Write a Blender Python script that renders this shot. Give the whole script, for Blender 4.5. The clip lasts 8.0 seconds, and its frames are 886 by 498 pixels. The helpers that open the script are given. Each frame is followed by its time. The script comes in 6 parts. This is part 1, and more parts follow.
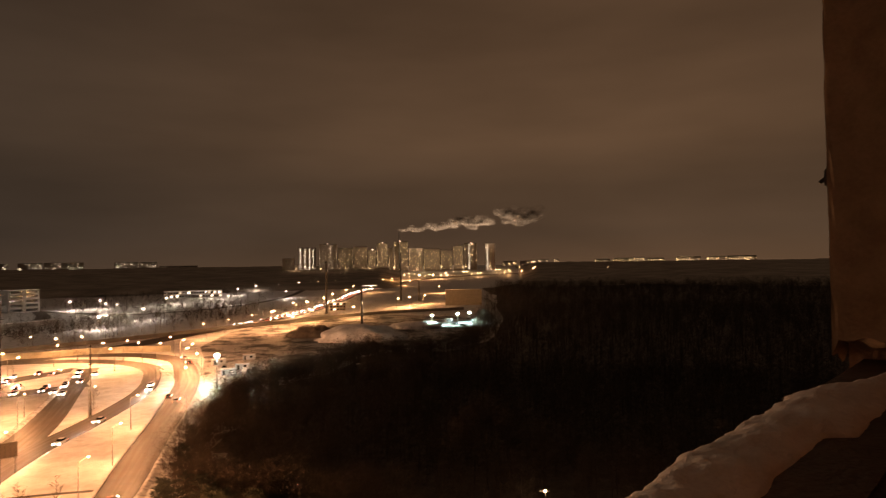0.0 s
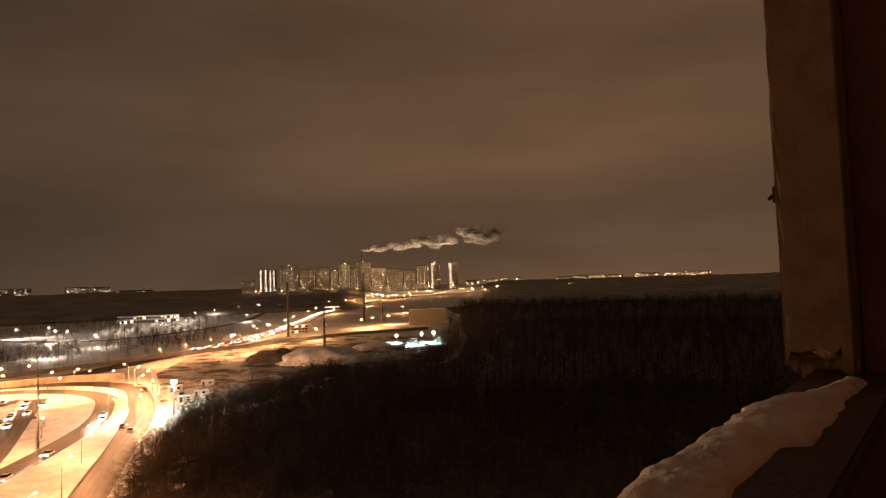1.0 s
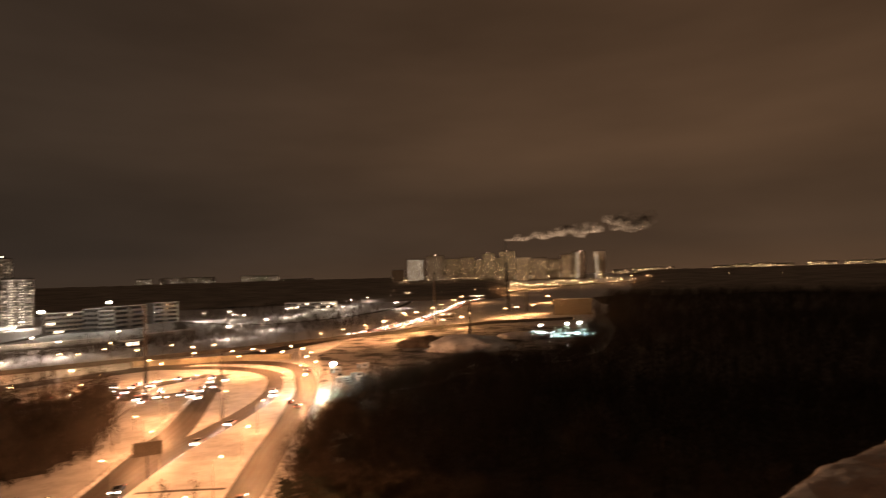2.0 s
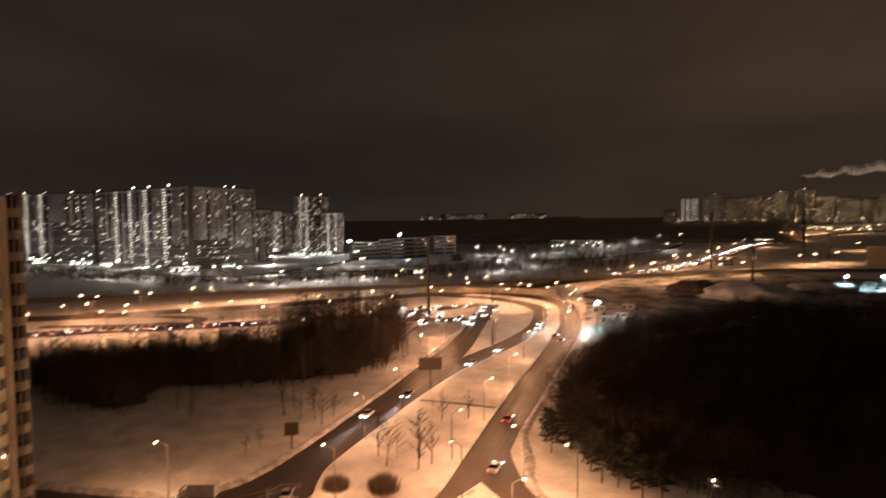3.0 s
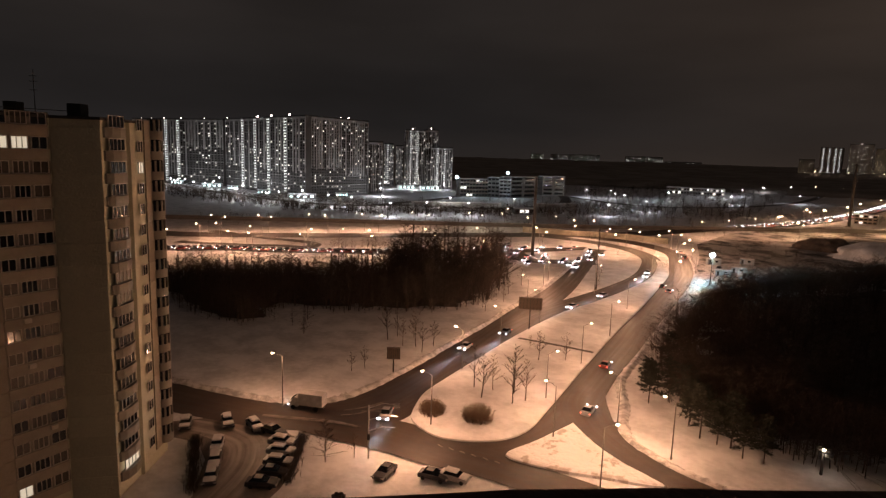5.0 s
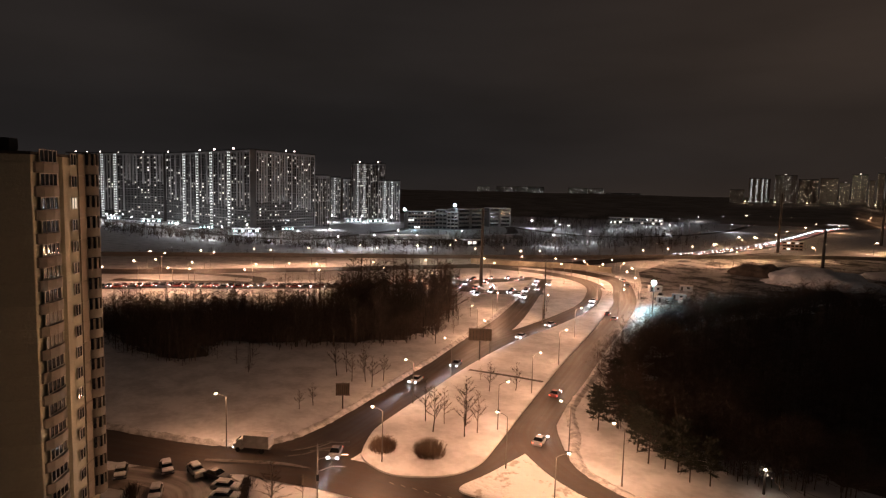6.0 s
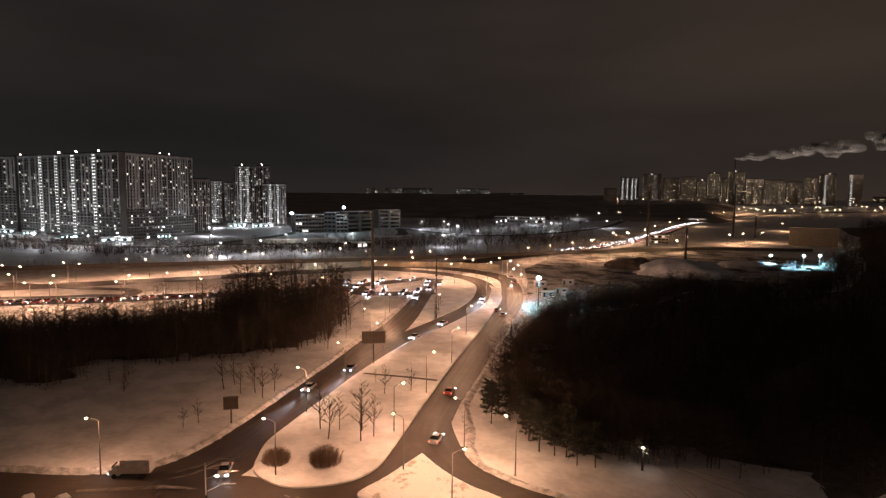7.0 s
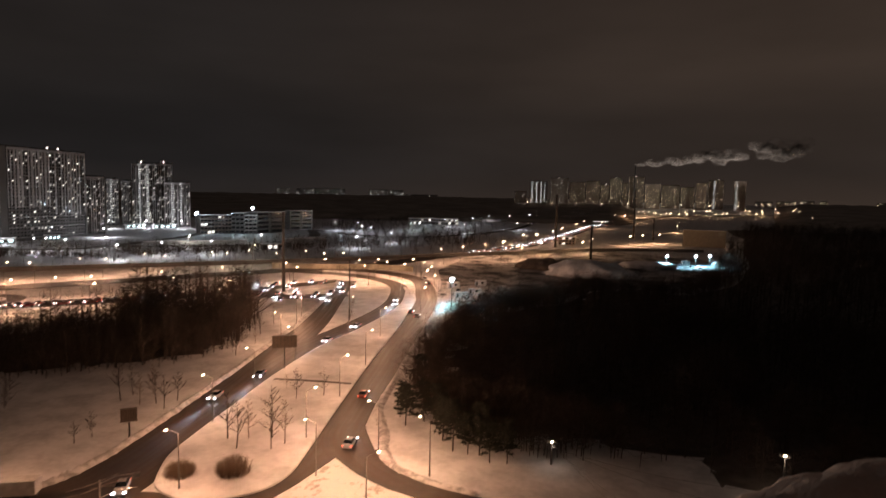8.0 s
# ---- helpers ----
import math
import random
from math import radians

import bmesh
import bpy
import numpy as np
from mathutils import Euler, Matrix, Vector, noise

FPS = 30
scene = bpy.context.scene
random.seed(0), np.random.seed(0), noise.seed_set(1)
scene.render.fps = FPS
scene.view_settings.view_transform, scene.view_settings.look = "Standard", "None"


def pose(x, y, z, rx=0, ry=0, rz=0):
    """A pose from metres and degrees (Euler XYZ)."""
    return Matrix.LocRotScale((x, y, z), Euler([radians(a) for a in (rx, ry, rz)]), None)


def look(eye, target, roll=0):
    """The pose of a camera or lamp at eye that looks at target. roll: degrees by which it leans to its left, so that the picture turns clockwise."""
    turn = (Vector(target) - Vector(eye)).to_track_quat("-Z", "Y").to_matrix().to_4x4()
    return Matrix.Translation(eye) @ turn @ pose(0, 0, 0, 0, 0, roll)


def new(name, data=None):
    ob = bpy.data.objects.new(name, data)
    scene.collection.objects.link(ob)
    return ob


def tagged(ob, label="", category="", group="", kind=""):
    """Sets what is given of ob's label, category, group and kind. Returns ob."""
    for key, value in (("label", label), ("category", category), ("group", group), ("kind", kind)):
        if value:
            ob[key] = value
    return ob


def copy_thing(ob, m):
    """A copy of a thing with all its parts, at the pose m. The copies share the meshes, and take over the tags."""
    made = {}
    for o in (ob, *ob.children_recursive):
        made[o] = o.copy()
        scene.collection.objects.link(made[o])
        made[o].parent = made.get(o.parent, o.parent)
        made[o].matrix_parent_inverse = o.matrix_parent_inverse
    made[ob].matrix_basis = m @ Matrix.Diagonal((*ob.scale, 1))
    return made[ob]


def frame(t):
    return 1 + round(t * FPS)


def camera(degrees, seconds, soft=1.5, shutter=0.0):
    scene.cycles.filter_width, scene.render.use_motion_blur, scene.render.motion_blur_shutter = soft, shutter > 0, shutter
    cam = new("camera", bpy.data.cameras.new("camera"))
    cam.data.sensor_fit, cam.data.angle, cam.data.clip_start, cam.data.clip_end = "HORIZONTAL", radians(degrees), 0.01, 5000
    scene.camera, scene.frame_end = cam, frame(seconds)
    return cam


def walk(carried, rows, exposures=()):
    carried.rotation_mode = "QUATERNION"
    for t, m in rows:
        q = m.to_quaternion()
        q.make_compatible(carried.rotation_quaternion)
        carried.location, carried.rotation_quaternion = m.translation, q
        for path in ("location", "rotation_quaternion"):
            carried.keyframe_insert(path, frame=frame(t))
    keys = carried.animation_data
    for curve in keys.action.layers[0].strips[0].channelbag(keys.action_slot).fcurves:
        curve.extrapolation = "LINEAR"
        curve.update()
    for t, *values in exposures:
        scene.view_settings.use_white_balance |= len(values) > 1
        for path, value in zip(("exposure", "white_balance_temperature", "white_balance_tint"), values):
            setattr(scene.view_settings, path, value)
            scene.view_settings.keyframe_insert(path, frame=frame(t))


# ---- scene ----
cam = camera(72.2, 8.0, soft=1.2, shutter=0.45)
# seconds, x, y, z, then pose() angles
PATH = [
    (0, 0, 0, 46.12, 91.34, 0.84, -0.00),
    (0.2, 0, 0, 46.12, 91.93, 0.87, -1.54),
    (0.5, 0, 0, 46.12, 92.93, 1.55, -4.17),
    (0.8, 0, 0, 46.12, 92.95, 1.88, -4.09),
    (1, 0, 0, 46.12, 93.10, 1.77, -3.46),
    (1.2, 0, 0, 46.11, 92.98, 1.37, -2.17),
    (2.3, 0, 0, 46.09, 91.77, 1.59, 18.19),
    (2.5, 0, 0, 46.08, 91.36, 1.23, 24.67),
    (2.8, 0, 0, 46.06, 90.23, 0.98, 32.30),
    (3, 0, 0, 46.04, 87.20, 0.65, 34.71),
    (3.2, 0, 0, 46.03, 85.52, 0.56, 38.68),
    (3.5, 0, 0, 46.02, 83.69, 0.18, 40.59),
    (4, 0, 0, 46.00, 80.08, -0.32, 42.79),
    (4.5, 0, 0, 46.00, 79.27, -0.71, 45.02),
    (4.7, 0, 0, 46.00, 80.00, -1.29, 45.47),
    (5.8, 0, 0, 46.02, 83.83, -1.78, 40.79),
    (6, 0, 0, 46.03, 84.43, -1.43, 39.98),
    (6.2, 0, 0, 46.04, 85.53, -0.56, 40.92),
    (6.5, 0, 0, 46.05, 86.57, -1.06, 34.09),
    (6.8, 0, 0, 46.06, 85.59, -0.31, 30.53),
    (7, 0, 0, 46.06, 84.77, -0.60, 29.58),
    (7.5, 0, 0, 46.07, 84.67, -0.15, 27.10),
    (7.8, 0, 0, 46.07, 84.07, -1.13, 22.64),
    (7.9, 0, 0, 46.07, 84.30, -1.13, 22.06),
    (8, 0, 0, 46.08, 85.04, -1.20, 21.49),]
walk(cam, [(r[0], pose(*r[1:])) for r in PATH],
     exposures=[(0.0, 1.17, 10400, 23), (0.5, 1.36, 10400, 23), (1.2, 1.56, 10400, 23), (2.3, 0.6, 9800, 24), (3.0, 0.15, 7900, 18), (3.5, 0.0, 6700, 15), (8.0, 0.0, 6350, 14)])

# ---- world: night sky of low cloud, lit by the city ----
world = bpy.data.worlds.new("night_sky")
world.use_nodes = True
scene.world = world


def sky_nodes(nt):
    nodes, link = nt.nodes, nt.links.new
    bg = nodes["Background"]
    tc = nodes.new("ShaderNodeTexCoord")
    sep = nodes.new("ShaderNodeSeparateXYZ")
    link(tc.outputs["Generated"], sep.inputs[0])
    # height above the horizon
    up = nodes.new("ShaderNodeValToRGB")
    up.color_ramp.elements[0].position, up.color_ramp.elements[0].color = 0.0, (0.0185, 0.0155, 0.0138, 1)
    # zenith raised above anything in view, as fill light for the ground
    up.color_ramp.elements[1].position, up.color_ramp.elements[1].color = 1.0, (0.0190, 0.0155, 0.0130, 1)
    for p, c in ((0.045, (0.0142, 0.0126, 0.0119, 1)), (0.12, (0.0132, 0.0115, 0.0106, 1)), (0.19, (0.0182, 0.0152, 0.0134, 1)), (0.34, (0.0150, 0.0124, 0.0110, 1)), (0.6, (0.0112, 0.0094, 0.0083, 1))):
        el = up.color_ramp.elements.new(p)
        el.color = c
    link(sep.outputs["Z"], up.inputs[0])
    # glow of the city towards the east
    dot = nodes.new("ShaderNodeVectorMath")
    dot.operation = "DOT_PRODUCT"
    dot.inputs[1].default_value = (math.sin(radians(37)), math.cos(radians(37)), 0.12)
    link(tc.outputs["Generated"], dot.inputs[0])
    east = nodes.new("ShaderNodeMapRange")
    east.inputs["From Min"].default_value, east.inputs["From Max"].default_value = 0.12, 1.0
    east.interpolation_type = "SMOOTHSTEP"
    link(dot.outputs["Value"], east.inputs["Value"])
    glow = nodes.new("ShaderNodeMix")
    glow.data_type = "RGBA"
    glow.inputs["A"].default_value, glow.inputs["B"].default_value = (1, 1, 1, 1), (1.92, 1.60, 1.32, 1)
    link(east.outputs["Result"], glow.inputs["Factor"])
    # long flat clouds
    mp = nodes.new("ShaderNodeMapping")
    mp.inputs["Scale"].default_value = (1.3, 1.3, 5.5)
    link(tc.outputs["Generated"], mp.inputs[0])
    nz = nodes.new("ShaderNodeTexNoise")
    nz.inputs["Scale"].default_value, nz.inputs["Detail"].default_value, nz.inputs["Roughness"].default_value = 1.7, 5, 0.45
    link(mp.outputs[0], nz.inputs["Vector"])
    cl = nodes.new("ShaderNodeMapRange")
    cl.inputs["From Min"].default_value, cl.inputs["From Max"].default_value = 0.32, 0.68
    cl.inputs["To Min"].default_value, cl.inputs["To Max"].default_value = 0.82, 1.18
    link(nz.outputs["Fac"], cl.inputs["Value"])
    m1 = nodes.new("ShaderNodeMix")
    m1.data_type, m1.blend_type = "RGBA", "MULTIPLY"
    m1.inputs["Factor"].default_value = 1
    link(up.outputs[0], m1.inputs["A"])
    link(glow.outputs["Result"], m1.inputs["B"])
    m2 = nodes.new("ShaderNodeVectorMath")
    m2.operation = "SCALE"
    link(m1.outputs["Result"], m2.inputs[0])
    link(cl.outputs["Result"], m2.inputs["Scale"])
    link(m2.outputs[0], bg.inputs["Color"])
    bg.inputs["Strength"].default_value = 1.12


sky_nodes(world.node_tree)


def lamp_data(name, watts, colour, radius):
    d = bpy.data.lights.new(name, "POINT")
    d.energy, d.color, d.shadow_soft_size = watts, colour, radius
    return d


SODIUM = (1.0, 0.51, 0.275)
NEAR_BULB = lamp_data("bulb_near", 3800, SODIUM, 0.22)
FAR_BULB = lamp_data("bulb_far", 5200, SODIUM, 0.45)
ROAD_BULB = lamp_data("bulb_road", 11000, (1.0, 0.55, 0.27), 0.9)
PALE_BULB = lamp_data("bulb_pale", 900, (1.0, 0.80, 0.55), 0.4)
WHITE_BULB = lamp_data("bulb_white", 6500, (0.95, 0.98, 1.0), 0.4)
ESTATE_BULB = lamp_data("bulb_estate", 13000, (0.95, 0.98, 1.0), 0.8)
END_BULB = lamp_data("bulb_road_end", 1800, (1.0, 0.55, 0.27), 0.9)
ROAD_WHITE = lamp_data("bulb_estate_road", 6000, (1.0, 0.95, 0.86), 0.5)
FLOOD_BULB = lamp_data("bulb_flood", 7000, (0.75, 0.92, 1.0), 1.2)
CYAN_BULB = bpy.data.lights.new("bulb_cyan", "SPOT")
CYAN_BULB.energy, CYAN_BULB.color, CYAN_BULB.spot_size, CYAN_BULB.spot_blend, CYAN_BULB.shadow_soft_size = 24000, (0.42, 0.86, 1.0), radians(150), 0.4, 0.7
FOOT_BULB = lamp_data("bulb_far_estate", 4500, (1.0, 0.72, 0.5), 1.5)


# ---- materials ----
def mat(name, colour, rough=0.7, vary=0.25, scale=1.0, bump=0.0, metal=0.0, second=None, fine=12.0, island=0.0, objvar=0.0, span=(0.5, 0.9)):
    m = bpy.data.materials.new(name)
    m.use_nodes = True
    nodes, link = m.node_tree.nodes, m.node_tree.links.new
    b = nodes["Principled BSDF"]
    b.inputs["Roughness"].default_value, b.inputs["Metallic"].default_value = rough, metal
    tc = nodes.new("ShaderNodeTexCoord")
    n1 = nodes.new("ShaderNodeTexNoise")
    n1.inputs["Scale"].default_value, n1.inputs["Detail"].default_value = scale, 5
    n2 = nodes.new("ShaderNodeTexNoise")
    n2.inputs["Scale"].default_value, n2.inputs["Detail"].default_value = scale * fine, 3
    for n in (n1, n2):
        link(tc.outputs["Object"], n.inputs["Vector"])
    add = nodes.new("ShaderNodeMath")
    add.operation = "MULTIPLY_ADD"
    link(n2.outputs["Fac"], add.inputs[0])
    add.inputs[1].default_value = 0.4
    link(n1.outputs["Fac"], add.inputs[2])
    ramp = nodes.new("ShaderNodeMapRange")
    ramp.inputs["From Min"].default_value, ramp.inputs["From Max"].default_value = span
    link(add.outputs[0], ramp.inputs["Value"])
    mix = nodes.new("ShaderNodeMix")
    mix.data_type = "RGBA"
    lo = second or [c * (1 - vary) for c in colour]
    mix.inputs["A"].default_value, mix.inputs["B"].default_value = (*lo, 1), (*colour, 1)
    link(ramp.outputs["Result"], mix.inputs["Factor"])
    out = mix.outputs["Result"]
    if island or objvar:
        geo = nodes.new("ShaderNodeNewGeometry" if island else "ShaderNodeObjectInfo")
        mr = nodes.new("ShaderNodeMapRange")
        mr.inputs["To Min"].default_value, mr.inputs["To Max"].default_value = 1 - (island or objvar), 1 + (island or objvar)
        link(geo.outputs["Random Per Island" if island else "Random"], mr.inputs["Value"])
        vm = nodes.new("ShaderNodeVectorMath")
        vm.operation = "SCALE"
        link(out, vm.inputs[0])
        link(mr.outputs["Result"], vm.inputs["Scale"])
        out = vm.outputs[0]
    link(out, b.inputs["Base Color"])
    if bump:
        bp = nodes.new("ShaderNodeBump")
        bp.inputs["Strength"].default_value, bp.inputs["Distance"].default_value = bump, 0.5 / scale
        link(add.outputs[0], bp.inputs["Height"])
        link(bp.outputs[0], b.inputs["Normal"])
    return m


def glow_mat(name, colour, strength, island=0.0):
    m = bpy.data.materials.new(name)
    m.use_nodes = True
    nodes, link = m.node_tree.nodes, m.node_tree.links.new
    b = nodes["Principled BSDF"]
    b.inputs["Base Color"].default_value = (0.3, 0.3, 0.3, 1)
    b.inputs["Emission Color"].default_value = (*colour, 1)
    b.inputs["Emission Strength"].default_value = strength
    if island:
        geo = nodes.new("ShaderNodeNewGeometry")
        pw = nodes.new("ShaderNodeMath")
        pw.operation = "POWER"
        link(geo.outputs["Random Per Island"], pw.inputs[0])
        pw.inputs[1].default_value = 2.2
        mu = nodes.new("ShaderNodeMath")
        mu.operation = "MULTIPLY_ADD"
        link(pw.outputs[0], mu.inputs[0])
        mu.inputs[1].default_value, mu.inputs[2].default_value = strength * island, strength * 0.25
        link(mu.outputs[0], b.inputs["Emission Strength"])
    m.cycles.emission_sampling = "NONE"
    return m


def glass_mat(name, colour=(0.015, 0.017, 0.02), rough=0.08):
    m = mat(name, colour, rough, 0.2, 0.5)
    m.node_tree.nodes["Principled BSDF"].inputs["Specular IOR Level"].default_value = 0.6
    return m


SNOW = mat("snow", (0.84, 0.83, 0.84), 0.7, 0.30, 0.16, 0.10, fine=5, span=(0.52, 0.82))
TROD = mat("trampled_snow", (0.82, 0.81, 0.82), 0.75, 0.4, 0.28, 0.25, second=(0.50, 0.46, 0.44), fine=4, span=(0.54, 0.64))
SNOW_ROUGH = mat("ploughed_snow", (0.72, 0.70, 0.70), 0.8, 0.5, 0.7, 0.5, span=(0.58, 0.80))
# dirty tracked snow, with the shade of the house added to its colour
PACKED = mat("packed_dirty_shaded_snow", (0.30, 0.26, 0.235), 0.7, 0.5, 0.25, 0.06, second=(0.15, 0.125, 0.11), fine=5)
SLUSH = mat("slushy_asphalt", (0.070, 0.052, 0.041), 0.5, 0.5, 0.16, 0.0, second=(0.034, 0.027, 0.023), fine=5)


def wheel_tracks(m, streak, across):
    """Streaks of slush and bare wheel tracks that run along each road."""
    nodes, link = m.node_tree.nodes, m.node_tree.links.new
    b = nodes["Principled BSDF"]
    old = b.inputs["Base Color"].links[0].from_socket
    tc = nodes.new("ShaderNodeTexCoord")
    mp = nodes.new("ShaderNodeMapping")
    mp.inputs["Scale"].default_value = (across, 0.035, 1)
    link(tc.outputs["UV"], mp.inputs[0])
    nz = nodes.new("ShaderNodeTexNoise")
    nz.inputs["Scale"].default_value, nz.inputs["Detail"].default_value = 1.0, 4
    link(mp.outputs[0], nz.inputs["Vector"])
    mr = nodes.new("ShaderNodeMapRange")
    mr.inputs["From Min"].default_value, mr.inputs["From Max"].default_value = 0.42, 0.75
    link(nz.outputs["Fac"], mr.inputs["Value"])
    mx = nodes.new("ShaderNodeMix")
    mx.data_type = "RGBA"
    link(mr.outputs["Result"], mx.inputs["Factor"])
    link(old, mx.inputs["A"])
    mx.inputs["B"].default_value = streak
    link(mx.outputs["Result"], b.inputs["Base Color"])
    rr = nodes.new("ShaderNodeMapRange")
    rr.inputs["To Min"].default_value, rr.inputs["To Max"].default_value = 0.48, 0.8
    link(mr.outputs["Result"], rr.inputs["Value"])
    link(rr.outputs["Result"], b.inputs["Roughness"])


wheel_tracks(SLUSH, (0.098, 0.072, 0.057, 1), 1.1)
LANE = mat("rutted_lane_snow", (0.26, 0.22, 0.195), 0.7, 0.4, 0.4, 0.05)
wheel_tracks(LANE, (0.52, 0.47, 0.43, 1), 0.9)
WASTE = mat("trampled_waste_ground", (0.48, 0.47, 0.47), 0.8, 0.5, 0.07, 0.5, second=(0.050, 0.046, 0.044), fine=6, span=(0.58, 0.76))
# tree shade put into the floor colour; the dug earth heap shares it
FLOOR_FOREST = mat("shaded_floor_and_earth", (0.17, 0.135, 0.11), 0.95, 0.6, 0.3, 0.5)
BARK = mat("bark", (0.075, 0.058, 0.045), 0.9, 0.4, 2.0, 0.4, island=0.3)
TWIGS = mat("bare_twigs", (0.100, 0.076, 0.060), 0.95, 0.4, 1.0, island=0.5)
BIRCH = mat("birch_bark", (0.30, 0.26, 0.22), 0.85, 0.6, 3.0, 0.3)
FOREST_TWIGS = mat("wet_dark_twigs", (0.082, 0.058, 0.043), 0.95, 0.4, 1.0, island=0.5)
NEEDLES = mat("pine_needles", (0.030, 0.034, 0.020), 0.8, 0.5, 2.0, island=0.5)
SHRUB = mat("shrub_twigs", (0.17, 0.115, 0.075), 0.9, 0.4, 1.5, island=0.4)
# paler copy of the steel, with the lamplight on the arms in its colour
PALE_STEEL = mat("lamplit_pale_steel", (0.55, 0.53, 0.50), 0.5, 0.3, 3.0, metal=0.2)
STEEL = mat("galvanised_steel", (0.22, 0.21, 0.20), 0.5, 0.3, 3.0, metal=0.6)
DARK_STEEL = mat("weathered_lattice_steel", (0.06, 0.055, 0.05), 0.6, 0.3, 2.0, metal=0.4)
CONCRETE = mat("concrete", (0.34, 0.31, 0.27), 0.85, 0.3, 0.8, 0.3)
PANEL = mat("beige_wall_panel", (0.52, 0.515, 0.39), 0.85, 0.18, 0.25, 0.15, objvar=0.06)
PANEL_ROSE = mat("rose_wall_panel", (0.36, 0.315, 0.25), 0.85, 0.25, 0.4, 0.2, objvar=0.08)
PARAPET = mat("balcony_panel", (0.27, 0.25, 0.21), 0.8, 0.25, 0.6, 0.15, objvar=0.12)
FRAME = mat("window_frame_white", (0.60, 0.56, 0.50), 0.5, 0.2, 2.0)
GLASS = glass_mat("dark_window_glass")
ROOFING = mat("dark_roof_felt", (0.05, 0.05, 0.05), 0.9, 0.4, 0.7)
PLASTER = mat("weathered_painted_plaster", (0.27, 0.195, 0.135), 0.9, 0.1, 7.0, 0.14, second=(0.185, 0.125, 0.082), fine=9)
PLASTER_DARK = mat("inner_plaster", (0.28, 0.17, 0.115), 0.9, 0.35, 2.5, 0.3)
SILL_WOOD = mat("wet_sill_board", (0.12, 0.08, 0.06), 0.6, 0.5, 4.0, 0.3)
FACADE = mat("grey_tower_facade", (0.40, 0.39, 0.385), 0.8, 0.2, 0.06)
CURTAIN = mat("curtained_window", (0.11, 0.095, 0.075), 0.4, 0.5, 1.5, objvar=0.5)
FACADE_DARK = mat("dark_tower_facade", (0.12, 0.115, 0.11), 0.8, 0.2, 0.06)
OFFICE = mat("brown_office_brick", (0.13, 0.105, 0.09), 0.85, 0.3, 0.3)
OFFICE_PALE = mat("pale_office_panel", (0.24, 0.235, 0.23), 0.8, 0.2, 0.2)
FACADE_FAR = mat("brown_tower_facade", (0.30, 0.25, 0.21), 0.85, 0.2, 0.05)
LIT = glow_mat("lit_window", (0.98, 0.93, 0.80), 1.25, 1.7)
LIT_COOL = glow_mat("stairwell_strip_light", (0.95, 0.98, 0.92), 3.2, 0.6)
LIT_WARM = glow_mat("warm_lit_window", (1.0, 0.76, 0.48), 2.8, 2.0)
LIT_FAR = glow_mat("distant_lit_window", (0.98, 0.90, 0.74), 2.2, 2.0)
LIT_ROOM = glow_mat("lit_room_window", (1.0, 0.86, 0.62), 0.6)
NEON = glow_mat("shop_lights", (0.70, 1.0, 0.95), 3.0, 1.2)
RED_BEACON = glow_mat("roof_beacon", (1.0, 0.75, 0.70), 8.0)
HEAD = glow_mat("headlight_on", (0.86, 0.94, 1.0), 35.0)
TAIL = glow_mat("taillight_on", (1.0, 0.12, 0.06), 3.0)
LENS = mat("clear_lens", (0.35, 0.35, 0.36), 0.2, 0.1, 3.0)
TYRE = mat("tyre", (0.02, 0.02, 0.02), 0.9, 0.3, 8.0)
LENS_SODIUM = glow_mat("sodium_lens", (1.0, 0.74, 0.42), 12.0)
LENS_WHITE = glow_mat("white_lamp_lens", (0.97, 0.98, 0.95), 22.0)
LENS_BLUE = glow_mat("blue_white_lamp_lens", (0.62, 0.90, 1.0), 90.0)
STEAM = mat("steam", (0.85, 0.82, 0.80), 1.0, 0.1, 0.02)


def paint(name, c):
    return mat(name, c, 0.35, 0.3, 1.2, fine=6)


PAINTS = [paint("car_paint_white", (0.62, 0.61, 0.60)), paint("car_paint_dark", (0.035, 0.035, 0.04)),
          paint("car_paint_silver", (0.35, 0.35, 0.36)), paint("car_paint_red", (0.22, 0.04, 0.03))]


# ---- building blocks ----
def mesh_of(bm, name):
    me = bpy.data.meshes.new(name)
    bm.to_mesh(me)
    bm.free()
    return me


def part(name, bm, material, parent, label=""):
    me = bm if isinstance(bm, bpy.types.Mesh) else mesh_of(bm, name)
    if material and not me.materials:
        me.materials.append(material)
    ob = new(name, me)
    ob.parent = parent
    if label:
        tagged(ob, label)
    return ob


def thing(name, label, category, m=None, group="", kind=""):
    e = new(name)
    e.empty_display_size = 0.2
    if m is not None:
        e.matrix_basis = m
    return tagged(e, label, category, group, kind)


def solid(name, bm, material, label, category, kind="", group="", m=None):
    me = bm if isinstance(bm, bpy.types.Mesh) else mesh_of(bm, name)
    me.materials.append(material)
    ob = new(name, me)
    if m is not None:
        ob.matrix_basis = m
    return tagged(ob, label, category, group, kind)


def box(bm, x0, x1, y0, y1, z0, z1, bevel=0.0):
    r = bmesh.ops.create_cube(bm, size=1)
    bmesh.ops.scale(bm, vec=(x1 - x0, y1 - y0, z1 - z0), verts=r["verts"])
    bmesh.ops.translate(bm, vec=((x0 + x1) / 2, (y0 + y1) / 2, (z0 + z1) / 2), verts=r["verts"])
    if bevel:
        es = list({e for v in r["verts"] for e in v.link_edges})
        bmesh.ops.bevel(bm, geom=es, offset=bevel, segments=2, affect="EDGES")
    return bm


